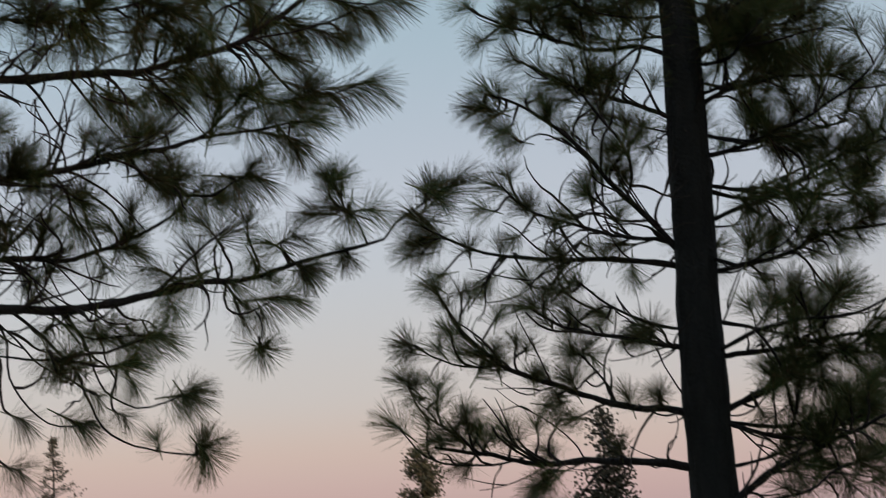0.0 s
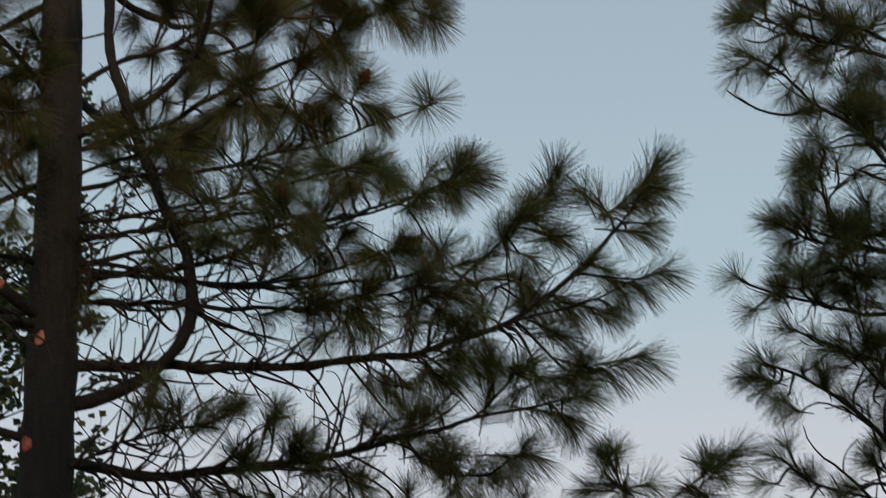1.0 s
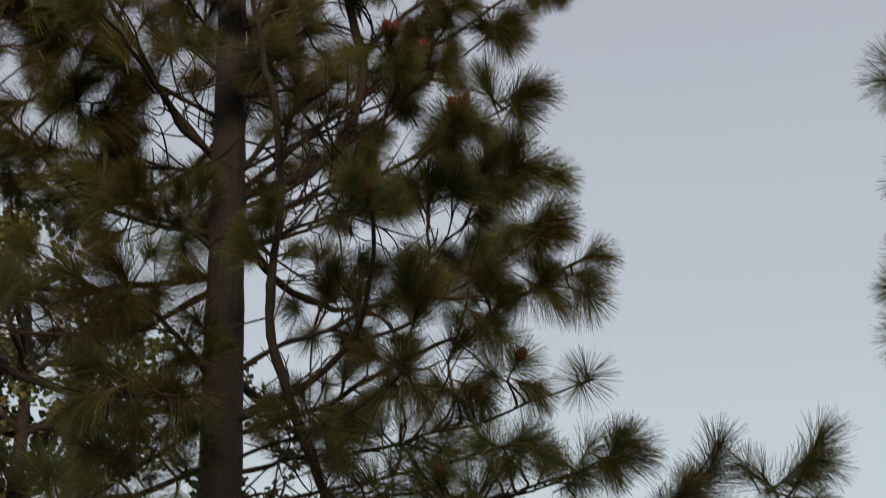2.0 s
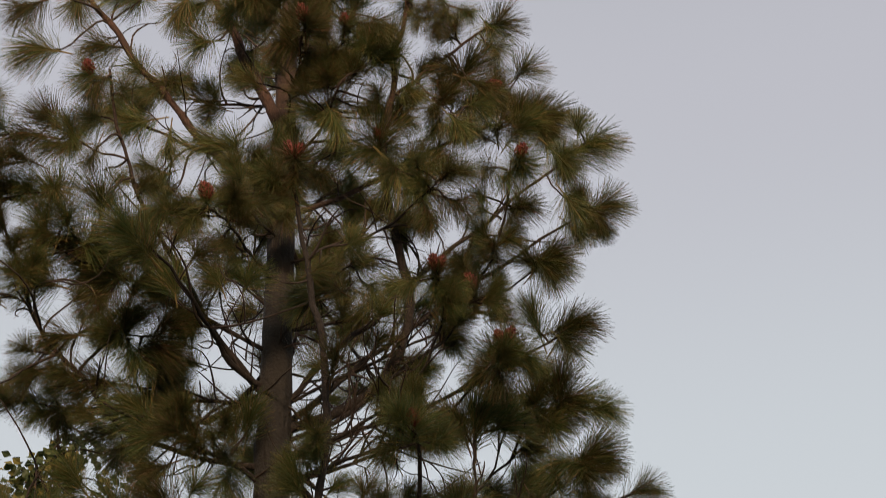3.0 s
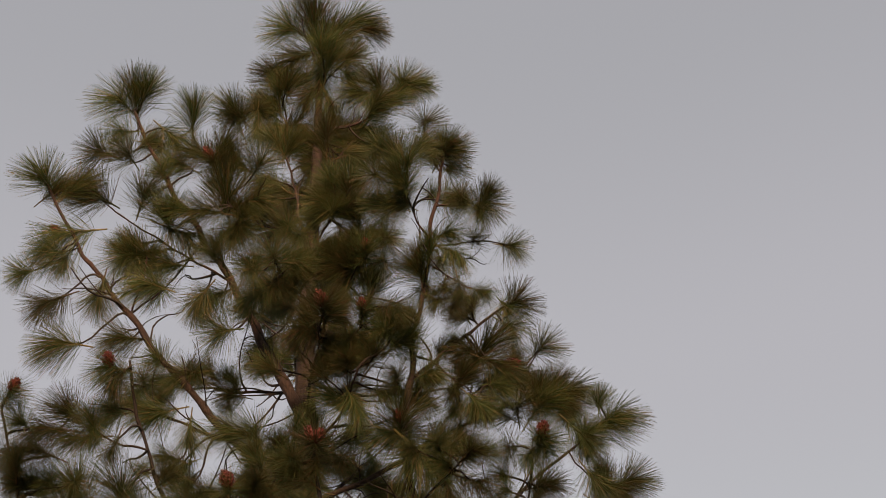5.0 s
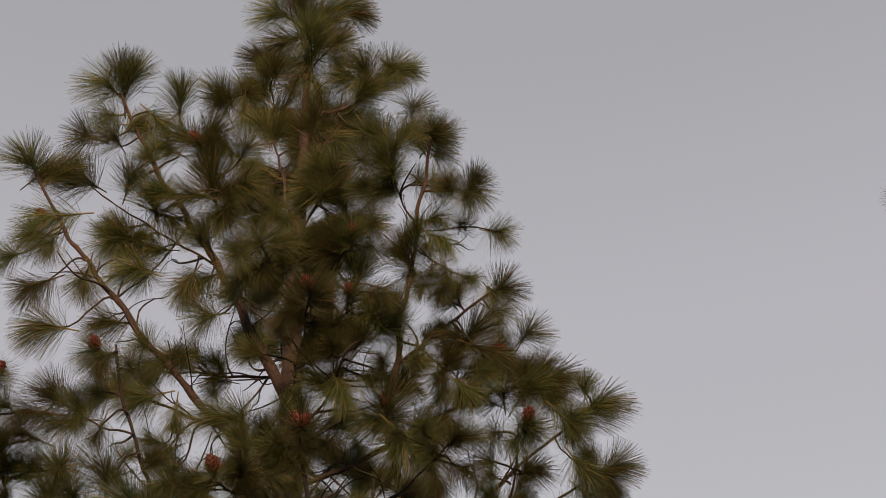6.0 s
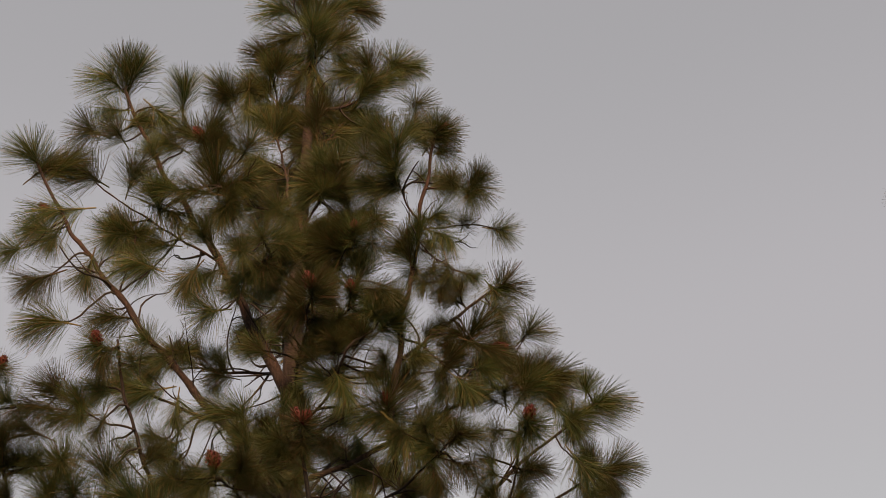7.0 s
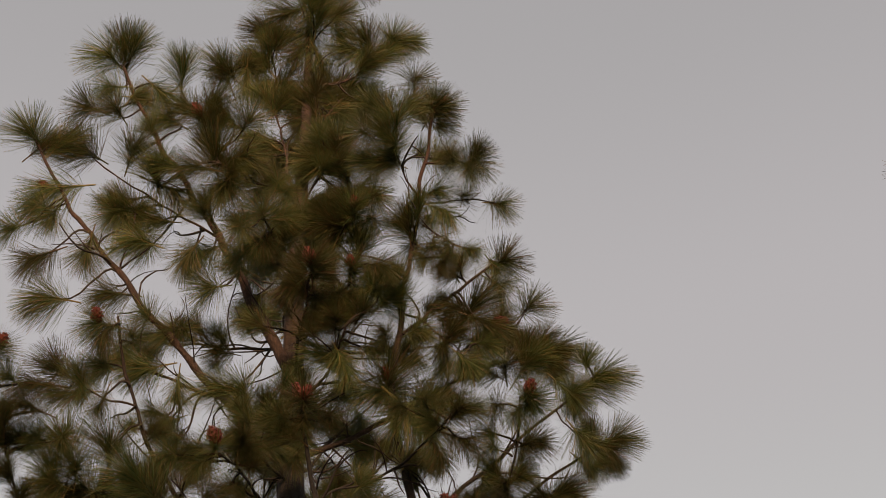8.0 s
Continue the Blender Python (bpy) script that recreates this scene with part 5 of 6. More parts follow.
bough(left, "D7i", "D7h", 0.47, (-1, 0.13, -0.15, -0.16, -0.46, 0, 0), (0.0050, 0.0040), ((1, 0.01, 0, 0.01, -32, 15, 0.127, 0), (1, 0.04, 0, -0.08, -51, -52, 0.114, 0), (0.81, 0.03, -0.02, -0.24, -31, -30, 0.101, 0),), 1, 2)
bough(left, "D7j", None, 2.52, (-33, 1.47, -0.11, 0.08, 0.01, 0.17, 0.09), (0.0100, 0.0050), ((0.8, 0.09, -0.02, -0.27, -14, -22, 0.118, 0), (0.73, 0.15, -0.08, -0.51, -40, -16, 0.130, 0), (1, 0.04, -0.04, -0.03, -43, 53, 0.120, 0), (1, 0, 0, 0, -45, -63, 0.126, 0), (1, 0.32, -0.04, -0.02, -21, 16, 0.126, 0), (0.41, -0.02, 0.01, 0.07, -165, 23, 0.135, 0), (0.71, 0, -0.01, 0.06, -143, -84, 0.110, 0), (1, 0.44, -0.07, 0.09, -41, 11, 0.151, 0),), 2, 20)
bough(left, "D8", None, 3.33, (-38, 0.98, 0.08, 0.04, 0.16, 0.05, 0.18), (0.0100, 0.0050), ((0.75, -0.02, -0.06, 0.07, -119, 52, 0.129, 0), (0.95, 0.04, -0.02, 0.08, -38, 22, 0.111, 0), (0.69, -0.06, 0, 0.12, 180, 29, 0.130, 0),), 8.25, 20)
left_hidden = (filler(rnd, 3.2, 7.3, (120, 240), left_reach, 9) + filler(rnd, 4.4, 6.5, (40, 125), left_reach, 2)
               + filler(rnd, 6.8, 10.5, (50, 130), lambda h: left_reach(h) * 0.75, 9) + filler(rnd, 9.6, 12.0, (20, 160), lambda h: 0.55, 7))
grow_hidden(left, left_hidden, 401, lambda h: 0.18 if h < 5 else 0.2, lambda h: FULL_TUFTS if h > 4.95 else BRUSHES, 1.0, 1.1, 0.6)
for z, turn, k in ((3.97, -105, 1), (3.46, -130, 2)):
    stub(left, z, turn, LEFT_R * 0.72, k)

cut_limb(left, 4.10, -125, 0.40)

RIGHT_H, RIGHT_R = 10.5, 0.135
right = thing("pine_tree", pose(1.224, 7.906, 0, 0, 0, -8.8), "slender dark pine with long needle tufts and thin limbs", "pine tree", "pine trees")
pine_trunk(right, RIGHT_H, RIGHT_R, 8)
rnd = random.Random(9)


def right_reach(h):
    return max(0.3, min(1.25, 1.35 - (h - 2.5) * 0.2))


bough(right, "R1", None, 1.77, (-171, 1.32, 0.2, 0.05, -0.04, -0.02, 0), (0.0240, 0.0070), ((0.98, -0.01, -0.01, 0.03, -166, 13, 0.124, 0), (0.9, -0.02, -0.01, 0.06, -140, 26, 0.119, 0), (0.83, 0, 0.02, 0.09, -152, 62, 0.120, 0), (0.73, 0, 0, 0.12, -110, 56, 0.125, 0), (0.63, 0.01, -0.07, 0.13, -100, 70, 0.119, 0), (0.58, 0.04, -0.03, 0.16, -25, 50, 0.119, 0), (0.34, 0.01, -0.04, 0.06, -100, 69, 0.100, 0),), 10.4, 8)
bough(right, "R1b", "R1", 0.68, (-173, 0.59, 0.18, -0.19, -0.22, 0, -0.01), (0.0060, 0.0040), ((1, -0.01, 0, 0.01, -144, 38, 0.135, 0),), 5.2, 4)
bough(right, "R1c", "R1", 0.83, (174, 0.35, 0.36, -0.02, -0.08, 0, 0.01), (0.0060, 0.0040), ((1, 0, 0, 0.01, -143, 43, 0.131, 0), (0.68, 0.06, -0.06, 0.08, -74, 63, 0.115, 0), (0.36, 0.05, 0.03, 0.08, -40, 54, 0.105, 0), (0.8, 0, 0, 0.02, -159, 11, 0.096, 0),), 5.2, 4)
bough(right, "R2", None, 2.02, (-166, 1.28, 0.7, -0.04, -0.3, -0.03, -0.05), (0.0220, 0.0060), ((1, 0, 0, 0, -149, 24, 0.124, 0), (0.85, -0.01, 0, 0.01, -165, 48, 0.124, 0), (0.75, -0.02, 0, -0.04, -12, 54, 0.119, 0), (0.69, -0.01, -0.01, 0, -105, 74, 0.109, 0), (0.44, -0.01, 0, 0.05, -159, 63, 0.110, 0), (0.58, 0.01, -0.02, 0.02, -84, 63, 0.099, 0), (0.27, 0.01, -0.01, 0.02, -123, 65, 0.110, 0), (0.98, 0, -0.01, 0.01, -157, 73, 0.104, 0),), 11.7, 8)
bough(right, "R2b", "R2", 0.71, (-163, 0.41, 0.12, -0.15, -0.11, -0.02, -0.02), (0.0060, 0.0040), ((0.98, 0, 0, 0, -164, 23, 0.124, 0), (0.61, 0, 0, 0.04, -151, 51, 0.109, 0), (0.42, 0.01, -0.02, 0.04, -98, 67, 0.099, 0),), 5.2, 4)
bough(right, "R2d", "R2", 0.08, (-125, 0.21, 0.08, -0.01, -0.01, 0.01, 0.01), (0.0050, 0.0040), ((0.98, 0, 0, 0, -159, 42, 0.108, 0),), 5.2, 4)
bough(right, "R3", None, 2.36, (-166, 0.85, 0.25, -0.04, -0.11, -0.03, -0.02), (0.0160, 0.0050), ((0.98, -0.01, -0.01, 0.01, -173, 14, 0.134, 0), (0.83, -0.03, -0.01, -0.01, -137, 46, 0.114, 0), (0.75, 0.01, -0.01, 0.06, -96, 65, 0.105, 0), (0.36, 0, 0, 0.02, -107, 53, 0.101, 0), (0.95, 0, 0, 0.02, -136, 58, 0.099, 0),), 5.2, 8)
bough(right, "R3b", "R2", 0.32, (171, 0.12, 0.26, 0.18, -0.06, -0.03, 0.01), (0.0060, 0.0040), ((1, 0.01, -0.01, 0, -27, 61, 0.121, 0), (0.98, -0.04, -0.01, -0.01, -158, -18, 0.121, 0), (0.51, -0.12, -0.1, -0.04, -130, 68, 0.104, 0), (0.86, 0.02, 0.01, 0, 16, -33, 0.101, 0),), 5.2, 4)
bough(right, "R4", None, 2.48, (-170, 0.57, 0.23, -0.19, -0.12, -0.03, -0.02), (0.0120, 0.0040), ((1, -0.01, 0, 0, -145, 28, 0.121, 0), (1, -0.08, -0.05, -0.04, -174, 4, 0.105, 0), (0.71, -0.06, 0, -0.03, -167, 43, 0.101, 0),), 11.7, 8)
bough(right, "R5", None, 2.74, (180, 1.35, 0.35, 0.05, -0.16, 0, 0), (0.0180, 0.0050), ((0.98, 0, 0, 0.01, -135, 39, 0.124, 0), (0.8, -0.01, 0, -0.01, -100, 70, 0.108, 0), (0.69, 0, -0.01, 0.02, -66, 76, 0.108, 0), (0.22, -0.02, 0.02, -0.05, 177, -86, 0.115, 0), (0.32, -0.01, 0, 0.02, -133, 69, 0.107, 0), (0.92, 0, 0, -0.01, -157, -18, 0.103, 0),), 11.7, 8)
bough(right, "R5b", "R5", 0.49, (150, 0.19, -0.1, -0.21, -0.72, -0.1, -0.06), (0.0050, 0.0040), ((1, 0, 0, 0.01, -130, 55, 0.114, 0),), 5.2, 4)
bough(right, "R6", None, 2.77, (-156, 1, 0.84, -0.04, 0.16, -0.04, 0.04), (0.0180, 0.0060), ((1, 0.01, 0, 0.01, -145, 38, 0.124, 0), (1, -0.06, -0.01, -0.06, -153, 10, 0.119, 0), (0.93, -0.07, -0.01, -0.07, -159, -18, 0.119, 0), (0.88, -0.08, -0.05, -0.12, -153, -28, 0.119, 0), (0.98, 0.02, 0.01, 0.01, -33, 59, 0.100, 0), (0.95, -0.07, -0.04, -0.05, -170, 24, 0.119, 0),), 10.4, 8)
bough(right, "R6b", "R6", 0.51, (178, 0.36, 0.17, 0.16, 0.25, 0, -0.01), (0.0060, 0.0040), ((1, -0.03, 0.01, 0.01, -173, 14, 0.117, 0), (1, -0.06, -0.02, 0.05, -160, 42, 0.112, 0), (0.49, 0.01, -0.01, 0.05, -113, 77, 0.096, 0),), 5.2, 4)
bough(right, "R6d", "R6", 0.36, (-133, 0.29, 0.53, 0.3, 0.06, 0.26, 0.05), (0.0090, 0.0050), ((1, 0, 0, 0, -163, 53, 0.130, 0), (0.73, 0.01, -0.02, 0.02, -100, 69, 0.125, 0), (0.49, 0.03, 0, 0.04, -57, 58, 0.126, 0), (1, -0.07, 0, 0.03, -157, 11, 0.125, 0),), 10.4, 4)
bough(right, "R7", None, 2.83, (-156, 0.97, 0.34, 0.01, -0.17, -0.04, -0.07), (0.0130, 0.0050), ((0.98, -0.02, 0, 0.01, -139, 25, 0.123, 0), (0.81, -0.01, 0, 0.01, -127, 47, 0.114, 0), (0.68, -0.02, -0.01, -0.02, -102, 72, 0.114, 0), (0.93, -0.12, -0.05, -0.06, -165, 18, 0.108, 0), (0.78, -0.11, -0.06, -0.11, 179, -25, 0.098, 0),), 10.4, 8)
bough(right, "R7c", "R7", 0.32, (-159, 0.19, 0.22, 0.1, 0.08, 0.02, 0.01), (0.0060, 0.0040), ((1, -0.01, 0, 0, -142, 32, 0.115, 0), (0.41, 0, 0, 0, -61, 80, 0.106, 0),), 5.2, 4)
bough(right, "R8", None, 3.79, (-169, 1.02, 0.32, 0.07, -0.16, 0, -0.02), (0.0140, 0.0060), ((1, 0, 0, 0, -153, 30, 0.140, 0), (0.8, 0.01, -0.02, 0.03, -118, 54, 0.119, 0), (0.64, 0.02, -0.04, 0.06, -37, 71, 0.129, 0), (0.42, 0.01, 0.03, 0.11, -74, 63, 0.144, 0), (0.29, 0.03, 0.02, 0.12, -40, 69, 0.152, 0),), 10.4, 8)
bough(right, "R8b", None, 3.45, (-152, 0.85, 0.31, 0.09, -0.07, -0.01, -0.03), (0.0140, 0.0060), ((1, -0.01, 0, 0, -164, 23, 0.125, 0), (0.86, 0, 0, 0.01, -153, 30, 0.130, 0), (0.71, -0.01, 0, 0, -162, 53, 0.131, 0), (0.61, 0.02, 0.04, 0.13, -52, 83, 0.148, 0), (0.46, 0.04, 0.02, 0.22, -64, 78, 0.149, 0), (0.36, 0.11, -0.1, 0.3, -58, 56, 0.148, 0), (0.25, 0.04, -0.03, 0.1, -57, 57, 0.108, 0), (0.44, 0, -0.03, 0.09, -164, 33, 0.127, 0),), 10.4, 8)
bough(right, "R10", None, 2.71, (-12, 0.93, 0.15, 0, 0.06, 0.01, 0), (0.0160, 0.0060), ((0.71, 0.01, -0.04, 0.07, -23, 51, 0.120, 0), (0.63, -0.03, 0.04, 0.15, -127, 67, 0.127, 0), (0.88, 0.01, -0.01, 0.05, 9, 27, 0.130, 0), (0.37, 0, -0.01, 0.03, -40, 69, 0.101, 0), (0.61, 0, -0.01, 0.02, -2, -64, 0.106, 0),), 19.5, 8)
bough(right, "R11", None, 2.94, (-12, 0.95, 0.33, 0, 0.01, 0.01, 0), (0.0150, 0.0060), ((0.73, 0.01, 0, -0.03, 13, -33, 0.121, 0), (0.71, 0.11, -0.06, -0.16, 1, -25, 0.130, 0), (0.86, 0, 0.01, 0.04, -23, 50, 0.122, 0), (1, -0.02, -0.07, 0.09, -59, 55, 0.138, 0), (0.39, -0.02, -0.02, 0.03, -114, -84, 0.096, 0),), 19.5, 8)
bough(right, "R12", None, 3.3, (0, 0.77, 0.11, 0.01, -0.05, 0, 0), (0.0150, 0.0060), ((0.69, -0.01, 0.02, 0.11, -135, 82, 0.143, 0), (0.86, 0.01, 0.01, 0.14, -33, 46, 0.151, 0), (0.49, -0.03, 0, 0.14, -131, 56, 0.129, 0), (1, 0, -0.02, 0.04, -18, 11, 0.134, 0), (0.51, 0, -0.05, 0.06, -22, -61, 0.108, 0),), 19.5, 8)
bough(right, "R12b", None, 3.49, (-23, 0.77, 0.08, 0.2, 0.05, 0, 0), (0.0150, 0.0060), ((1, 0.05, 0.01, 0.01, -16, 11, 0.146, 0), (0.86, 0.01, -0.03, -0.05, -20, -62, 0.120, 0), (1, 0.17, 0.03, -0.01, -15, 22, 0.146, 0), (0.58, -0.01, -0.04, 0.08, -112, 77, 0.132, 0), (0.8, 0.02, -0.08, 0.1, -42, 53, 0.131, 0),), 19.5, 8)
bough(right, "R13", None, 2.3, (-13, 0.87, 0.05, 0.04, 0.01, 0.02, 0), (0.0160, 0.0060), ((0.59, 0.02, 0.02, 0.12, -19, 75, 0.138, 0), (0.66, 0.03, -0.1, 0.17, -12, 54, 0.136, 0), (0.88, 0.02, -0.04, 0.06, -12, 43, 0.143, 0), (0.76, 0.01, 0, -0.03, -8, -25, 0.129, 0), (0.32, 0, -0.03, 0.05, -69, 73, 0.100, 0), (0.88, 0.03, -0.05, -0.07, 0, 15, 0.136, 0),), 19.5, 8)
bough(right, "R14", None, 2.02, (-13, 0.86, 0.41, 0.06, -0.08, 0, 0.01), (0.0180, 0.0060), ((0.41, -0.01, -0.01, 0.01, -160, 63, 0.130, 0), (0.54, 0.01, -0.01, 0.03, -4, 56, 0.125, 0), (0.73, 0.07, -0.07, -0.09, 15, -23, 0.143, 0), (0.76, 0.14, -0.01, -0.13, 9, 17, 0.144, 0), (0.61, 0.01, -0.05, -0.08, -49, -79, 0.129, 0), (0.24, 0.04, -0.03, -0.09, 24, -62, 0.125, 0),), 19.5, 8)
bough(right, "R15", None, 2.04, (-23, 0.77, -0.03, -0.18, -0.23, 0.01, 0.02), (0.0130, 0.0050), ((0.61, -0.01, 0.03, 0.08, -92, 56, 0.129, 0), (0.78, 0, -0.02, 0.1, -12, 54, 0.135, 0), (1, 0, 0, 0.01, -15, 12, 0.141, 0), (0.88, 0, 0, 0.01, -9, -35, 0.127, 0), (0.51, -0.01, 0, -0.02, 75, -74, 0.099, 0),), 19.5, 8)
bough(right, "R16", None, 1.59, (-33, 0.92, 0.38, 0.03, 0.06, 0.01, 0), (0.0220, 0.0070), ((0.59, 0.07, 0.04, -0.07, 19, -32, 0.127, 0), (0.46, 0.04, -0.04, -0.09, -20, -62, 0.122, 0), (0.8, 0.08, 0.04, -0.08, 7, 6, 0.140, 0), (0.75, 0.13, -0.05, -0.17, -6, -25, 0.139, 0), (0.66, 0.08, 0.05, -0.18, -14, -63, 0.127, 0), (0.59, 0, -0.01, 0.03, -92, 57, 0.109, 0),), 19.5, 8)
bough(right, "R17", None, 3.72, (-16, 0.71, 0.21, 0.14, 0.01, -0.01, 0), (0.0140, 0.0060), ((0.51, 0.04, -0.02, -0.06, 4, -24, 0.134, 0), (0.41, -0.02, 0.02, 0.08, -147, 61, 0.130, 0), (0.78, 0.03, -0.04, -0.06, 6, -4, 0.128, 0), (0.97, 0, 0, 0.03, -13, 33, 0.134, 0), (0.63, 0.03, -0.09, -0.15, 25, -62, 0.127, 0),), 19.5, 8)
bough(right, "R18", None, 3.15, (0, 0.82, -0.1, 0.05, -0.05, 0, 0), (0.0120, 0.0050), ((0.93, 0.03, 0.02, -0.06, -8, -25, 0.134, 0), (1, 0.07, -0.02, -0.07, 5, 6, 0.133, 0),), 19.5, 8)
bough(right, "RD1", None, 4.3, (-149, 0.39, 0.58, -0.03, -0.07, -0.01, -0.04), (0.0180, 0.0070), ((0.81, -0.02, 0, 0.01, -156, 53, 0.145, 0),), 10.4, 8)
bough(right, "RD2", None, 4.16, (-165, 0.76, 0.2, 0.07, -0.05, 0, -0.01), (0.0140, 0.0050), ((1, 0, 0, 0.01, -146, 13, 0.142, 0), (0.49, 0.01, 0.01, 0.14, -98, 72, 0.167, 0), (0.68, 0, -0.01, 0.01, -145, 39, 0.142, 0), (0.42, 0.03, -0.01, 0.03, -2, 13, 0.157, 0), (0.54, -0.02, -0.02, -0.04, -167, -17, 0.148, 0), (0.31, 0.01, -0.01, -0.04, 23, -32, 0.137, 0), (0.88, -0.05, -0.02, -0.08, -176, -15, 0.113, 0),), 10.4, 8)
bough(right, "RD4", "RD2", 0.71, (-109, 0.08, 0.25, 0.01, 0.05, 0.03, 0.13), (0.0060, 0.0040), ((1, -0.03, -0.03, 0.08, -139, 16, 0.143, 0), (1, 0.03, 0.02, 0.09, -141, 72, 0.138, 0), (1, -0.07, -0.03, 0.02, -170, -6, 0.119, 0),), 10.4, 4)
bough(right, "RD3", "R8", 0.44, (-109, 0.14, 0.3, 0.01, 0.02, 0.01, 0.02), (0.0060, 0.0040), ((0.83, -0.07, -0.03, 0, -163, 33, 0.135, 0), (0.58, -0.2, -0.08, 0, -157, 22, 0.123, 0), (0.53, -0.3, 0.04, 0.08, -136, 36, 0.125, 0), (0.42, 0.06, -0.01, 0.01, 8, 26, 0.135, 0),), 10.4, 4)
bough(right, "RD7", None, 4.33, (-12, 0.47, 0.14, -0.02, -0.03, 0.01, 0.01), (0.0150, 0.0060), ((0.47, 0, 0.02, 0.12, 2, 56, 0.168, 0), (0.68, 0.01, 0, 0, -11, 10, 0.167, 0), (0.49, 0.03, -0.03, -0.06, 28, -31, 0.158, 0), (0.41, -0.02, -0.01, 0.12, -90, 61, 0.145, 0), (0.8, -0.01, -0.02, 0.11, -29, 45, 0.167, 0),), 22.1, 8)
bough(right, "RD8", None, 4.14, (0, 0.43, 0.04, 0.01, 0.01, 0, 0), (0.0130, 0.0060), ((0.61, 0.01, 0.01, 0.04, -0, 56, 0.138, 0), (0.64, 0.03, -0.01, -0.09, 21, -22, 0.143, 0), (0.86, 0.01, 0.01, 0.05, -18, 28, 0.159, 0),), 22.1, 8)
bough(right, "RD9", None, 3.94, (-36, 0.5, 0.06, 0.01, 0.04, 0, 0.01), (0.0130, 0.0060), ((0.53, 0.03, 0, -0.06, 18, -43, 0.140, 0), (0.53, 0.08, 0, -0.09, 20, -2, 0.145, 0), (0.92, 0.01, 0, -0.01, 9, 26, 0.152, 0),), 22.1, 8)
bough(right, "RD10", None, 3.81, (-26, 0.46, 0.06, -0.02, -0.05, 0.01, 0.02), (0.0140, 0.0060), ((0.49, 0.02, -0.01, -0.02, -17, 51, 0.154, 0), (0.68, 0, 0, 0.01, 7, 15, 0.154, 0), (0.36, 0.02, -0.02, -0.06, 32, -62, 0.140, 0), (0.75, 0.04, -0.01, -0.07, 18, -2, 0.153, 0),), 22.1, 8)
bough(right, "RH1", None, 4.51, (-159, 0.85, 0.72, -0.03, 0.02, -0.04, 0), (0.0150, 0.0050), ((1, -0.01, 0, 0.01, -149, 31, 0.146, 0), (1, -0.06, 0, -0.05, -152, -31, 0.140, 0), (0.78, -0.02, 0.01, -0.03, 170, -52, 0.134, 0), (0.66, -0.01, 0, -0.01, 165, -75, 0.128, 0), (0.85, 0.02, -0.04, 0.05, -131, 58, 0.122, 0), (0.54, 0.08, -0.09, 0.11, -90, 67, 0.145, 0),), 10.4, 8)
bough(right, "RH2", None, 4.1, (-151, 0.61, 0.47, -0.16, -0.42, -0.09, -0.24), (0.0110, 0.0040), ((1, -0.05, -0.02, 0.02, -150, 4, 0.141, 0), (1, 0.01, -0.02, 0.14, -123, 54, 0.136, 0), (1, -0.03, 0.01, 0.01, -157, -40, 0.119, 0),), 10.4, 8)
bough(right, "RH3", None, 5.09, (-166, 0.83, 0.44, 0.1, -0.1, 0, -0.02), (0.0120, 0.0050), ((0.98, -0.02, 0.01, 0, -138, 21, 0.150, 0), (0.9, 0.02, -0.01, 0.08, -101, 55, 0.156, 0), (0.73, 0.03, -0.04, 0.05, -47, 58, 0.149, 0), (0.47, 0.02, -0.03, 0.05, -55, 45, 0.179, 0), (0.37, 0, 0, -0.01, 10, 15, 0.173, 0), (0.54, -0.01, 0, -0.01, -152, -21, 0.164, 0), (0.34, 0.07, 0.01, 0.15, -24, 44, 0.166, 0),), 10.4, 8)
bough(right, "RC1", None, 6.18, (-164, 0.71, 0.56, 0.1, 0.05, 0.04, 0.02), (0.0120, 0.0050), ((1, -0.01, 0, 0.01, -132, -1, 0.167, 0), (0.98, 0.02, -0.03, 0.1, -119, 54, 0.160, 0), (0.93, -0.02, 0, -0.02, -147, -25, 0.153, 0), (0.8, 0.04, -0.06, 0.07, -63, 54, 0.159, 0),), 10.4, 8)
bough(right, "RC2", None, 5.56, (-155, 0.72, 0.49, 0.08, 0.03, 0.03, 0.01), (0.0120, 0.0050), ((1, -0.01, 0, -0.02, -151, 16, 0.152, 0), (0.88, 0.03, 0.02, 0.12, -107, 62, 0.169, 0), (0.78, 0.03, -0.01, 0.08, -53, 43, 0.168, 0), (0.78, -0.03, 0.01, -0.03, -173, -24, 0.146, 0), (0.92, -0.05, -0.03, -0.07, -170, -14, 0.127, 0),), 10.4, 8)
bough(right, "RC3", None, 5.19, (-165, 0.79, 0.51, 0, 0, 0, 0), (0.0120, 0.0050), ((0.98, -0.01, 0, 0, -130, 5, 0.139, 0), (0.85, 0, -0.02, 0.02, -115, 51, 0.145, 0), (0.88, -0.08, -0.03, -0.11, -158, -19, 0.126, 0), (0.73, 0.02, -0.02, 0.05, -65, 51, 0.157, 0), (0.68, -0.07, -0.06, -0.1, -150, -22, 0.143, 0),), 10.4, 8)
bough(right, "RC4", None, 4.08, (-159, 0.82, 0.24, 0, -0.02, -0.01, -0.05), (0.0120, 0.0050), ((1, -0.01, 0, 0.01, -131, 22, 0.135, 0), (0.9, -0.04, 0, -0.05, -161, -18, 0.118, 0), (0.9, 0.04, -0.03, 0.07, -52, 45, 0.140, 0),), 10.4, 8)
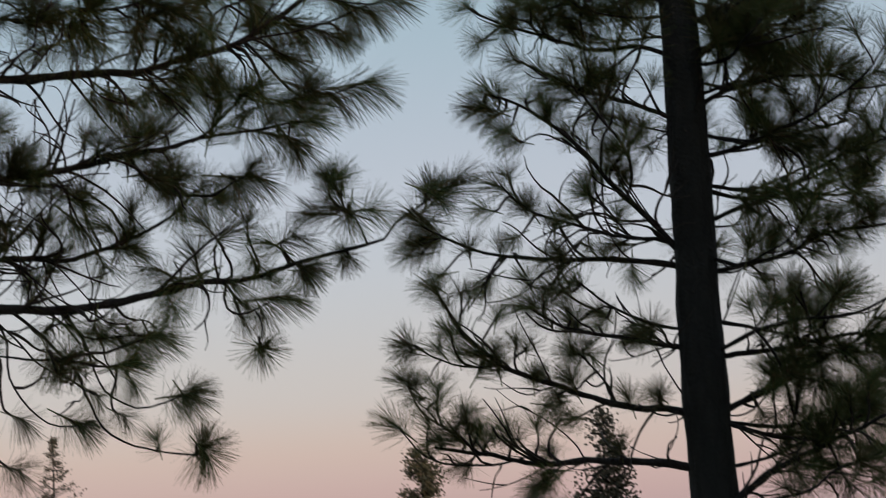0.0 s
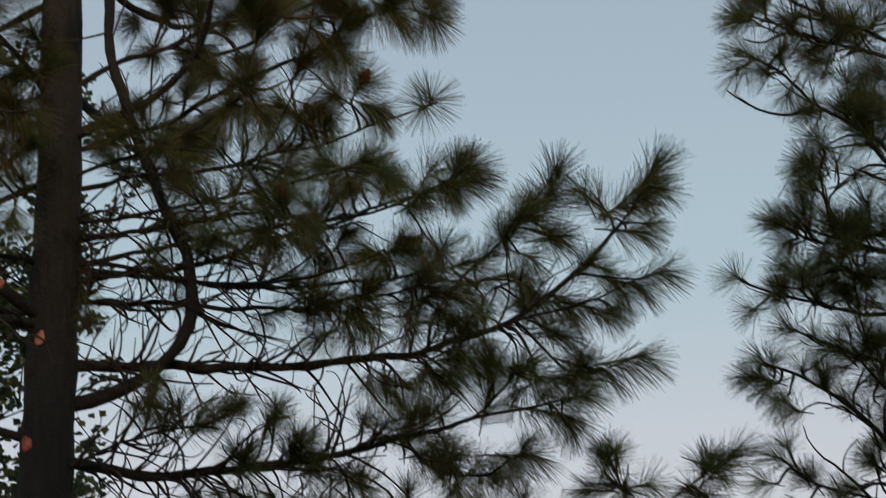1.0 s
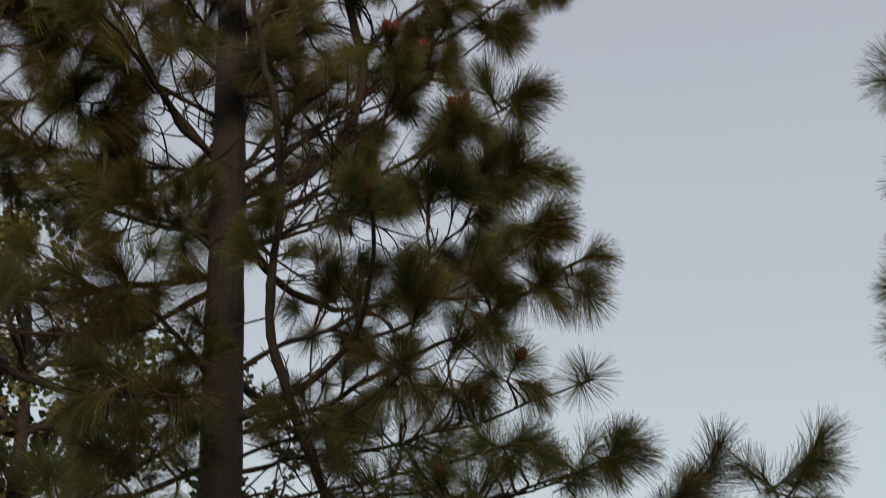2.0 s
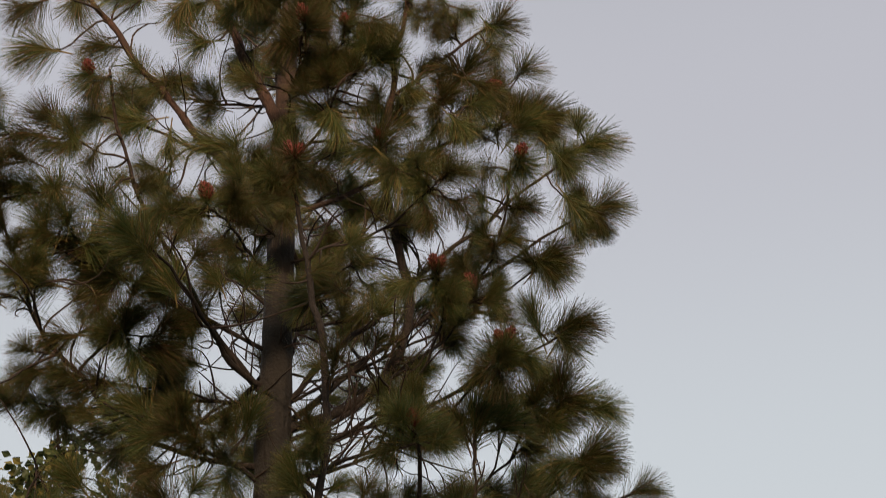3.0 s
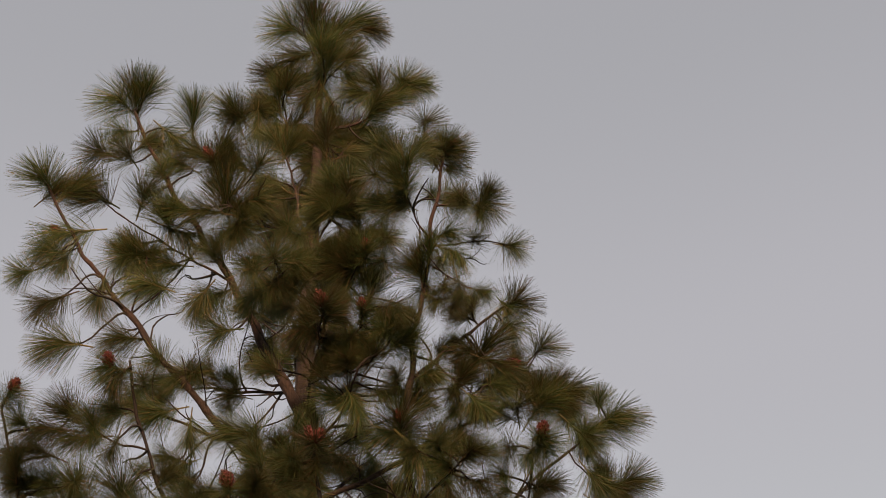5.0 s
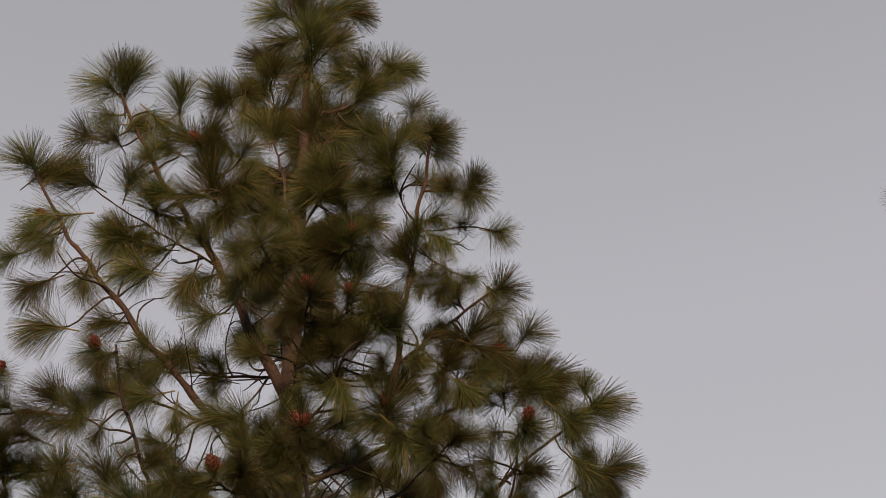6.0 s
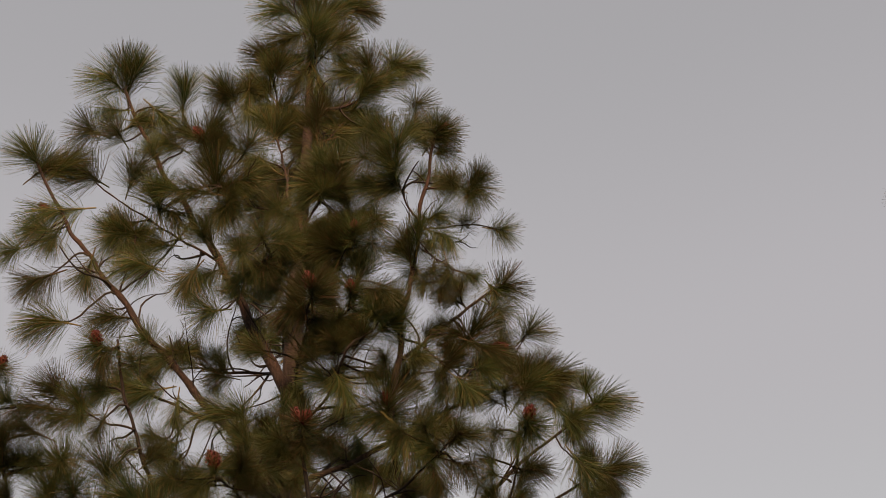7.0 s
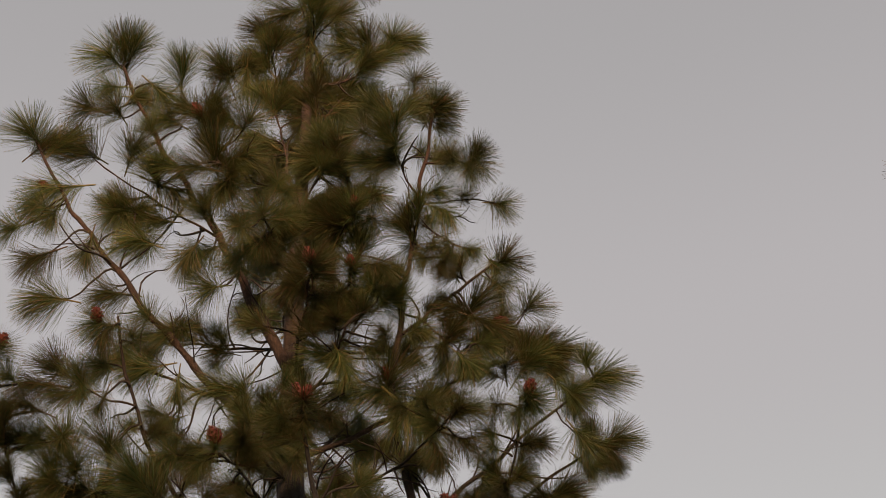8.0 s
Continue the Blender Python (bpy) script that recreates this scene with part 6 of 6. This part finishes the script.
right_hidden = (filler(rnd, 1.2, 3.3, (-50, 50), right_reach, 8) + filler(rnd, 3.2, 4.9, (-60, 60), right_reach, 12) + filler(rnd, 3.3, 5.2, (130, 230), lambda h: 0.6, 6)
                + filler(rnd, 4.2, 6.0, (-90, 60), right_reach, 7) + filler(rnd, 2.6, 5.6, (80, 130), right_reach, 5) + filler(rnd, 5.0, 6.6, (120, 240), lambda h: 0.6, 6)
                + filler(rnd, 5.4, 9.8, (-180, 180), right_reach, 18))
grow_hidden(right, right_hidden, 1401, lambda h: 0.165, lambda h: AIRY_TUFTS, 0.72, 1.0, 0.25)


# ---------------------------------------------------------------- trees behind
def leaf_cloud(s, rnd, centre, radius, count, size):
    """Small single leaves about a spray."""
    for i in range(count):
        p = Vector(centre) + Vector((rnd.gauss(0, 0.5), rnd.gauss(0, 0.5), rnd.gauss(0, 0.45))) * radius
        d = Vector((rnd.gauss(0, 1), rnd.gauss(0, 1), rnd.gauss(0, 0.7))).normalized()
        e = d.orthogonal().normalized() * size * 0.42
        d = d * size * rnd.uniform(0.7, 1.2)
        f = d.cross(e).normalized() * size * 0.12
        i0 = len(s.v)
        s.v += [p - d * 0.5, p + e + f, p + d * 0.5, p - e + f]
        s.f += [(i0, i0 + 1, i0 + 2), (i0, i0 + 2, i0 + 3)]


def broadleaf_tree(x, y, height, spread, seed, label):
    rnd = random.Random(seed)
    tree = thing("broadleaf_tree", pose(x, y, 0), label, "tree")
    s = Shape()
    n = 14
    pts = [Vector((0, 0, -0.3 + (height * 0.8 + 0.3) * i / n)) + wander((0, 0, i), 3, 0.25 * i / n, seed) for i in range(n + 1)]
    s.tube(pts, [0.17 * (1 - 0.85 * i / n) + 0.01 for i in range(n + 1)], 10)
    part("trunk", s, M_LIMB, tree)
    limbs, leaves = Shape(), Shape()
    for k in range(80):
        u = rnd.uniform(0.2, 1.0)
        p = pts[int(u * n)]
        a = rnd.uniform(0, 6.28)
        ln = spread * rnd.uniform(0.55, 1.0) * (1.1 - 0.7 * abs(u - 0.3))
        e = p + Vector((math.cos(a), math.sin(a), rnd.uniform(0.2, 0.8))) * ln
        q = [p.lerp(e, j / 6) + wander(p.lerp(e, j / 6), 0.5, 0.14, seed) * min(1, j) for j in range(7)]
        limbs.tube(q, [0.035 * (1 - 0.13 * j) for j in range(7)], 5)
        for j in range(3, 7):
            for g in range(3):
                c = q[j] + Vector((rnd.gauss(0, 0.25), rnd.gauss(0, 0.25), rnd.gauss(0, 0.22)))
                limbs.tube([q[j], q[j].lerp(c, 0.5) + Vector((0, 0, 0.03)), c], [0.01, 0.007, 0.004], 4)
                leaf_cloud(leaves, rnd, c, 0.15, 38, 0.078)
    tagged(part("branchwork", limbs, M_LIMB, tree), kind="stuff")
    tagged(part("crown", leaves.mesh("crown", M_BROAD, False), None, tree, "olive and yellowing leaves"), kind="stuff")


def fir_tree(x, y, height, width, seed, label, tip=1.0, fill=1.0, leaf=0.11, gap=1.0):
    """A far conifer: upright stem, tiers of short boughs with small sprays."""
    rnd = random.Random(seed)
    tree = thing("conifer", pose(x, y, 0), label, "conifer", "far conifers")
    s = Shape()
    s.tube([(0, 0, -0.5), (0, 0, height * 0.5), (0, 0, height)], [0.16 * height / 10, 0.09 * height / 10, 0.01], 8)
    part("trunk", s, M_LIMB, tree)
    b, lv = Shape(), Shape()
    z = height * 0.12
    while z < height * 0.995:
        u = z / height
        r = width * (1 - u) ** tip + 0.06
        for k in range(rnd.randint(4, 6)):
            a = rnd.uniform(0, 6.28)
            ln = r * rnd.uniform(0.55, 1.1)
            e = Vector((math.cos(a) * ln, math.sin(a) * ln, z + ln * rnd.uniform(0.0, 0.5)))
            b.tube([(0, 0, z), e * 0.5 + Vector((0, 0, z * 0.5 - 0.02 * ln)), e], [0.02, 0.014, 0.006], 4)
            for j in range(max(2, int(ln / 0.14 * fill))):
                c = Vector((0, 0, z)).lerp(e, rnd.uniform(0.35, 1.02))
                leaf_cloud(lv, rnd, c, 0.14 + 0.05 * ln, 12, leaf)
        z += rnd.uniform(0.13, 0.24) * max(0.6, height / 12) * gap
    tagged(part("branchwork", b, M_LIMB, tree), kind="stuff")
    tagged(part("crown", lv.mesh("crown", M_FIR, False), None, tree, "brown-green sprays against the sky"), kind="stuff")


def at(az, dist):
    return math.sin(radians(az)) * dist, math.cos(radians(az)) * dist


broadleaf_tree(*at(-30.5, 13.0), 10.2, 2.6, 4, "leafy tree with olive and yellowing leaves behind the pine")
fir_tree(*at(-13.6, 60), 5.5, 2.0, 21, "narrow far fir with sparse tiered boughs", 1.0, 0.55, 0.08, 2.4)
fir_tree(*at(-1.2, 45), 3.7, 0.85, 22, "far dense rounded cypress-like conifer", 0.35, 1.3, 0.085)
fir_tree(*at(5.1, 22), 2.95, 0.58, 23, "slender dark young conifer behind the pine", 0.6, 1.7, 0.058)


def woodland_edge():
    """An unseen dark wood added at the camera's back to shade the lower pines; the last light comes over it."""
    rnd = random.Random(77)
    stems, lv = Shape(), Shape()
    for k in range(70):
        az = 75 + 210 * (k + rnd.random()) / 70
        dist = rnd.uniform(26, 36)
        x, y = at(az, dist)
        h = rnd.uniform(10.3, 14.6)
        stems.tube([(x, y, -0.3), (x, y, h * 0.5), (x, y, h)], [0.28, 0.16, 0.03], 6)
        for j in range(80):
            u = rnd.random() ** 0.8
            r = 3.4 * (1 - u) + 0.3
            a = rnd.uniform(0, 6.28)
            q = r * rnd.uniform(0.3, 1.0)
            leaf_cloud(lv, rnd, (x + math.cos(a) * q, y + math.sin(a) * q, 0.6 + u * (h - 0.6)), 0.8, 12, 1.2)
    wood = tagged(new("woodland_edge", lv.mesh("woodland_edge", M_FIR, False)), "unseen wood edge of tall dark conifers, added to shade the lower pines", "woodland", kind="stuff")
    part("stems", stems, M_LIMB, wood)


woodland_edge()

# ---------------------------------------------------------------- ground
g = Shape()
N = 60
for i in range(N + 1):
    for j in range(N + 1):
        x, y = [(abs(v / N * 2 - 1) ** 3) * math.copysign(1, v / N * 2 - 1) * 2500 for v in (i, j)]
        g.v.append((x, y, 0.12 * noise.noise(Vector((x * 0.2, y * 0.2, 0)))))
for i in range(N):
    for j in range(N):
        a = i * (N + 1) + j
        g.f.append((a, a + N + 1, a + N + 2, a + 1))
ground = new("ground", g.mesh("ground", M_GROUND))
tagged(ground, "dry grass and fallen needles on level ground", "ground", kind="structure")
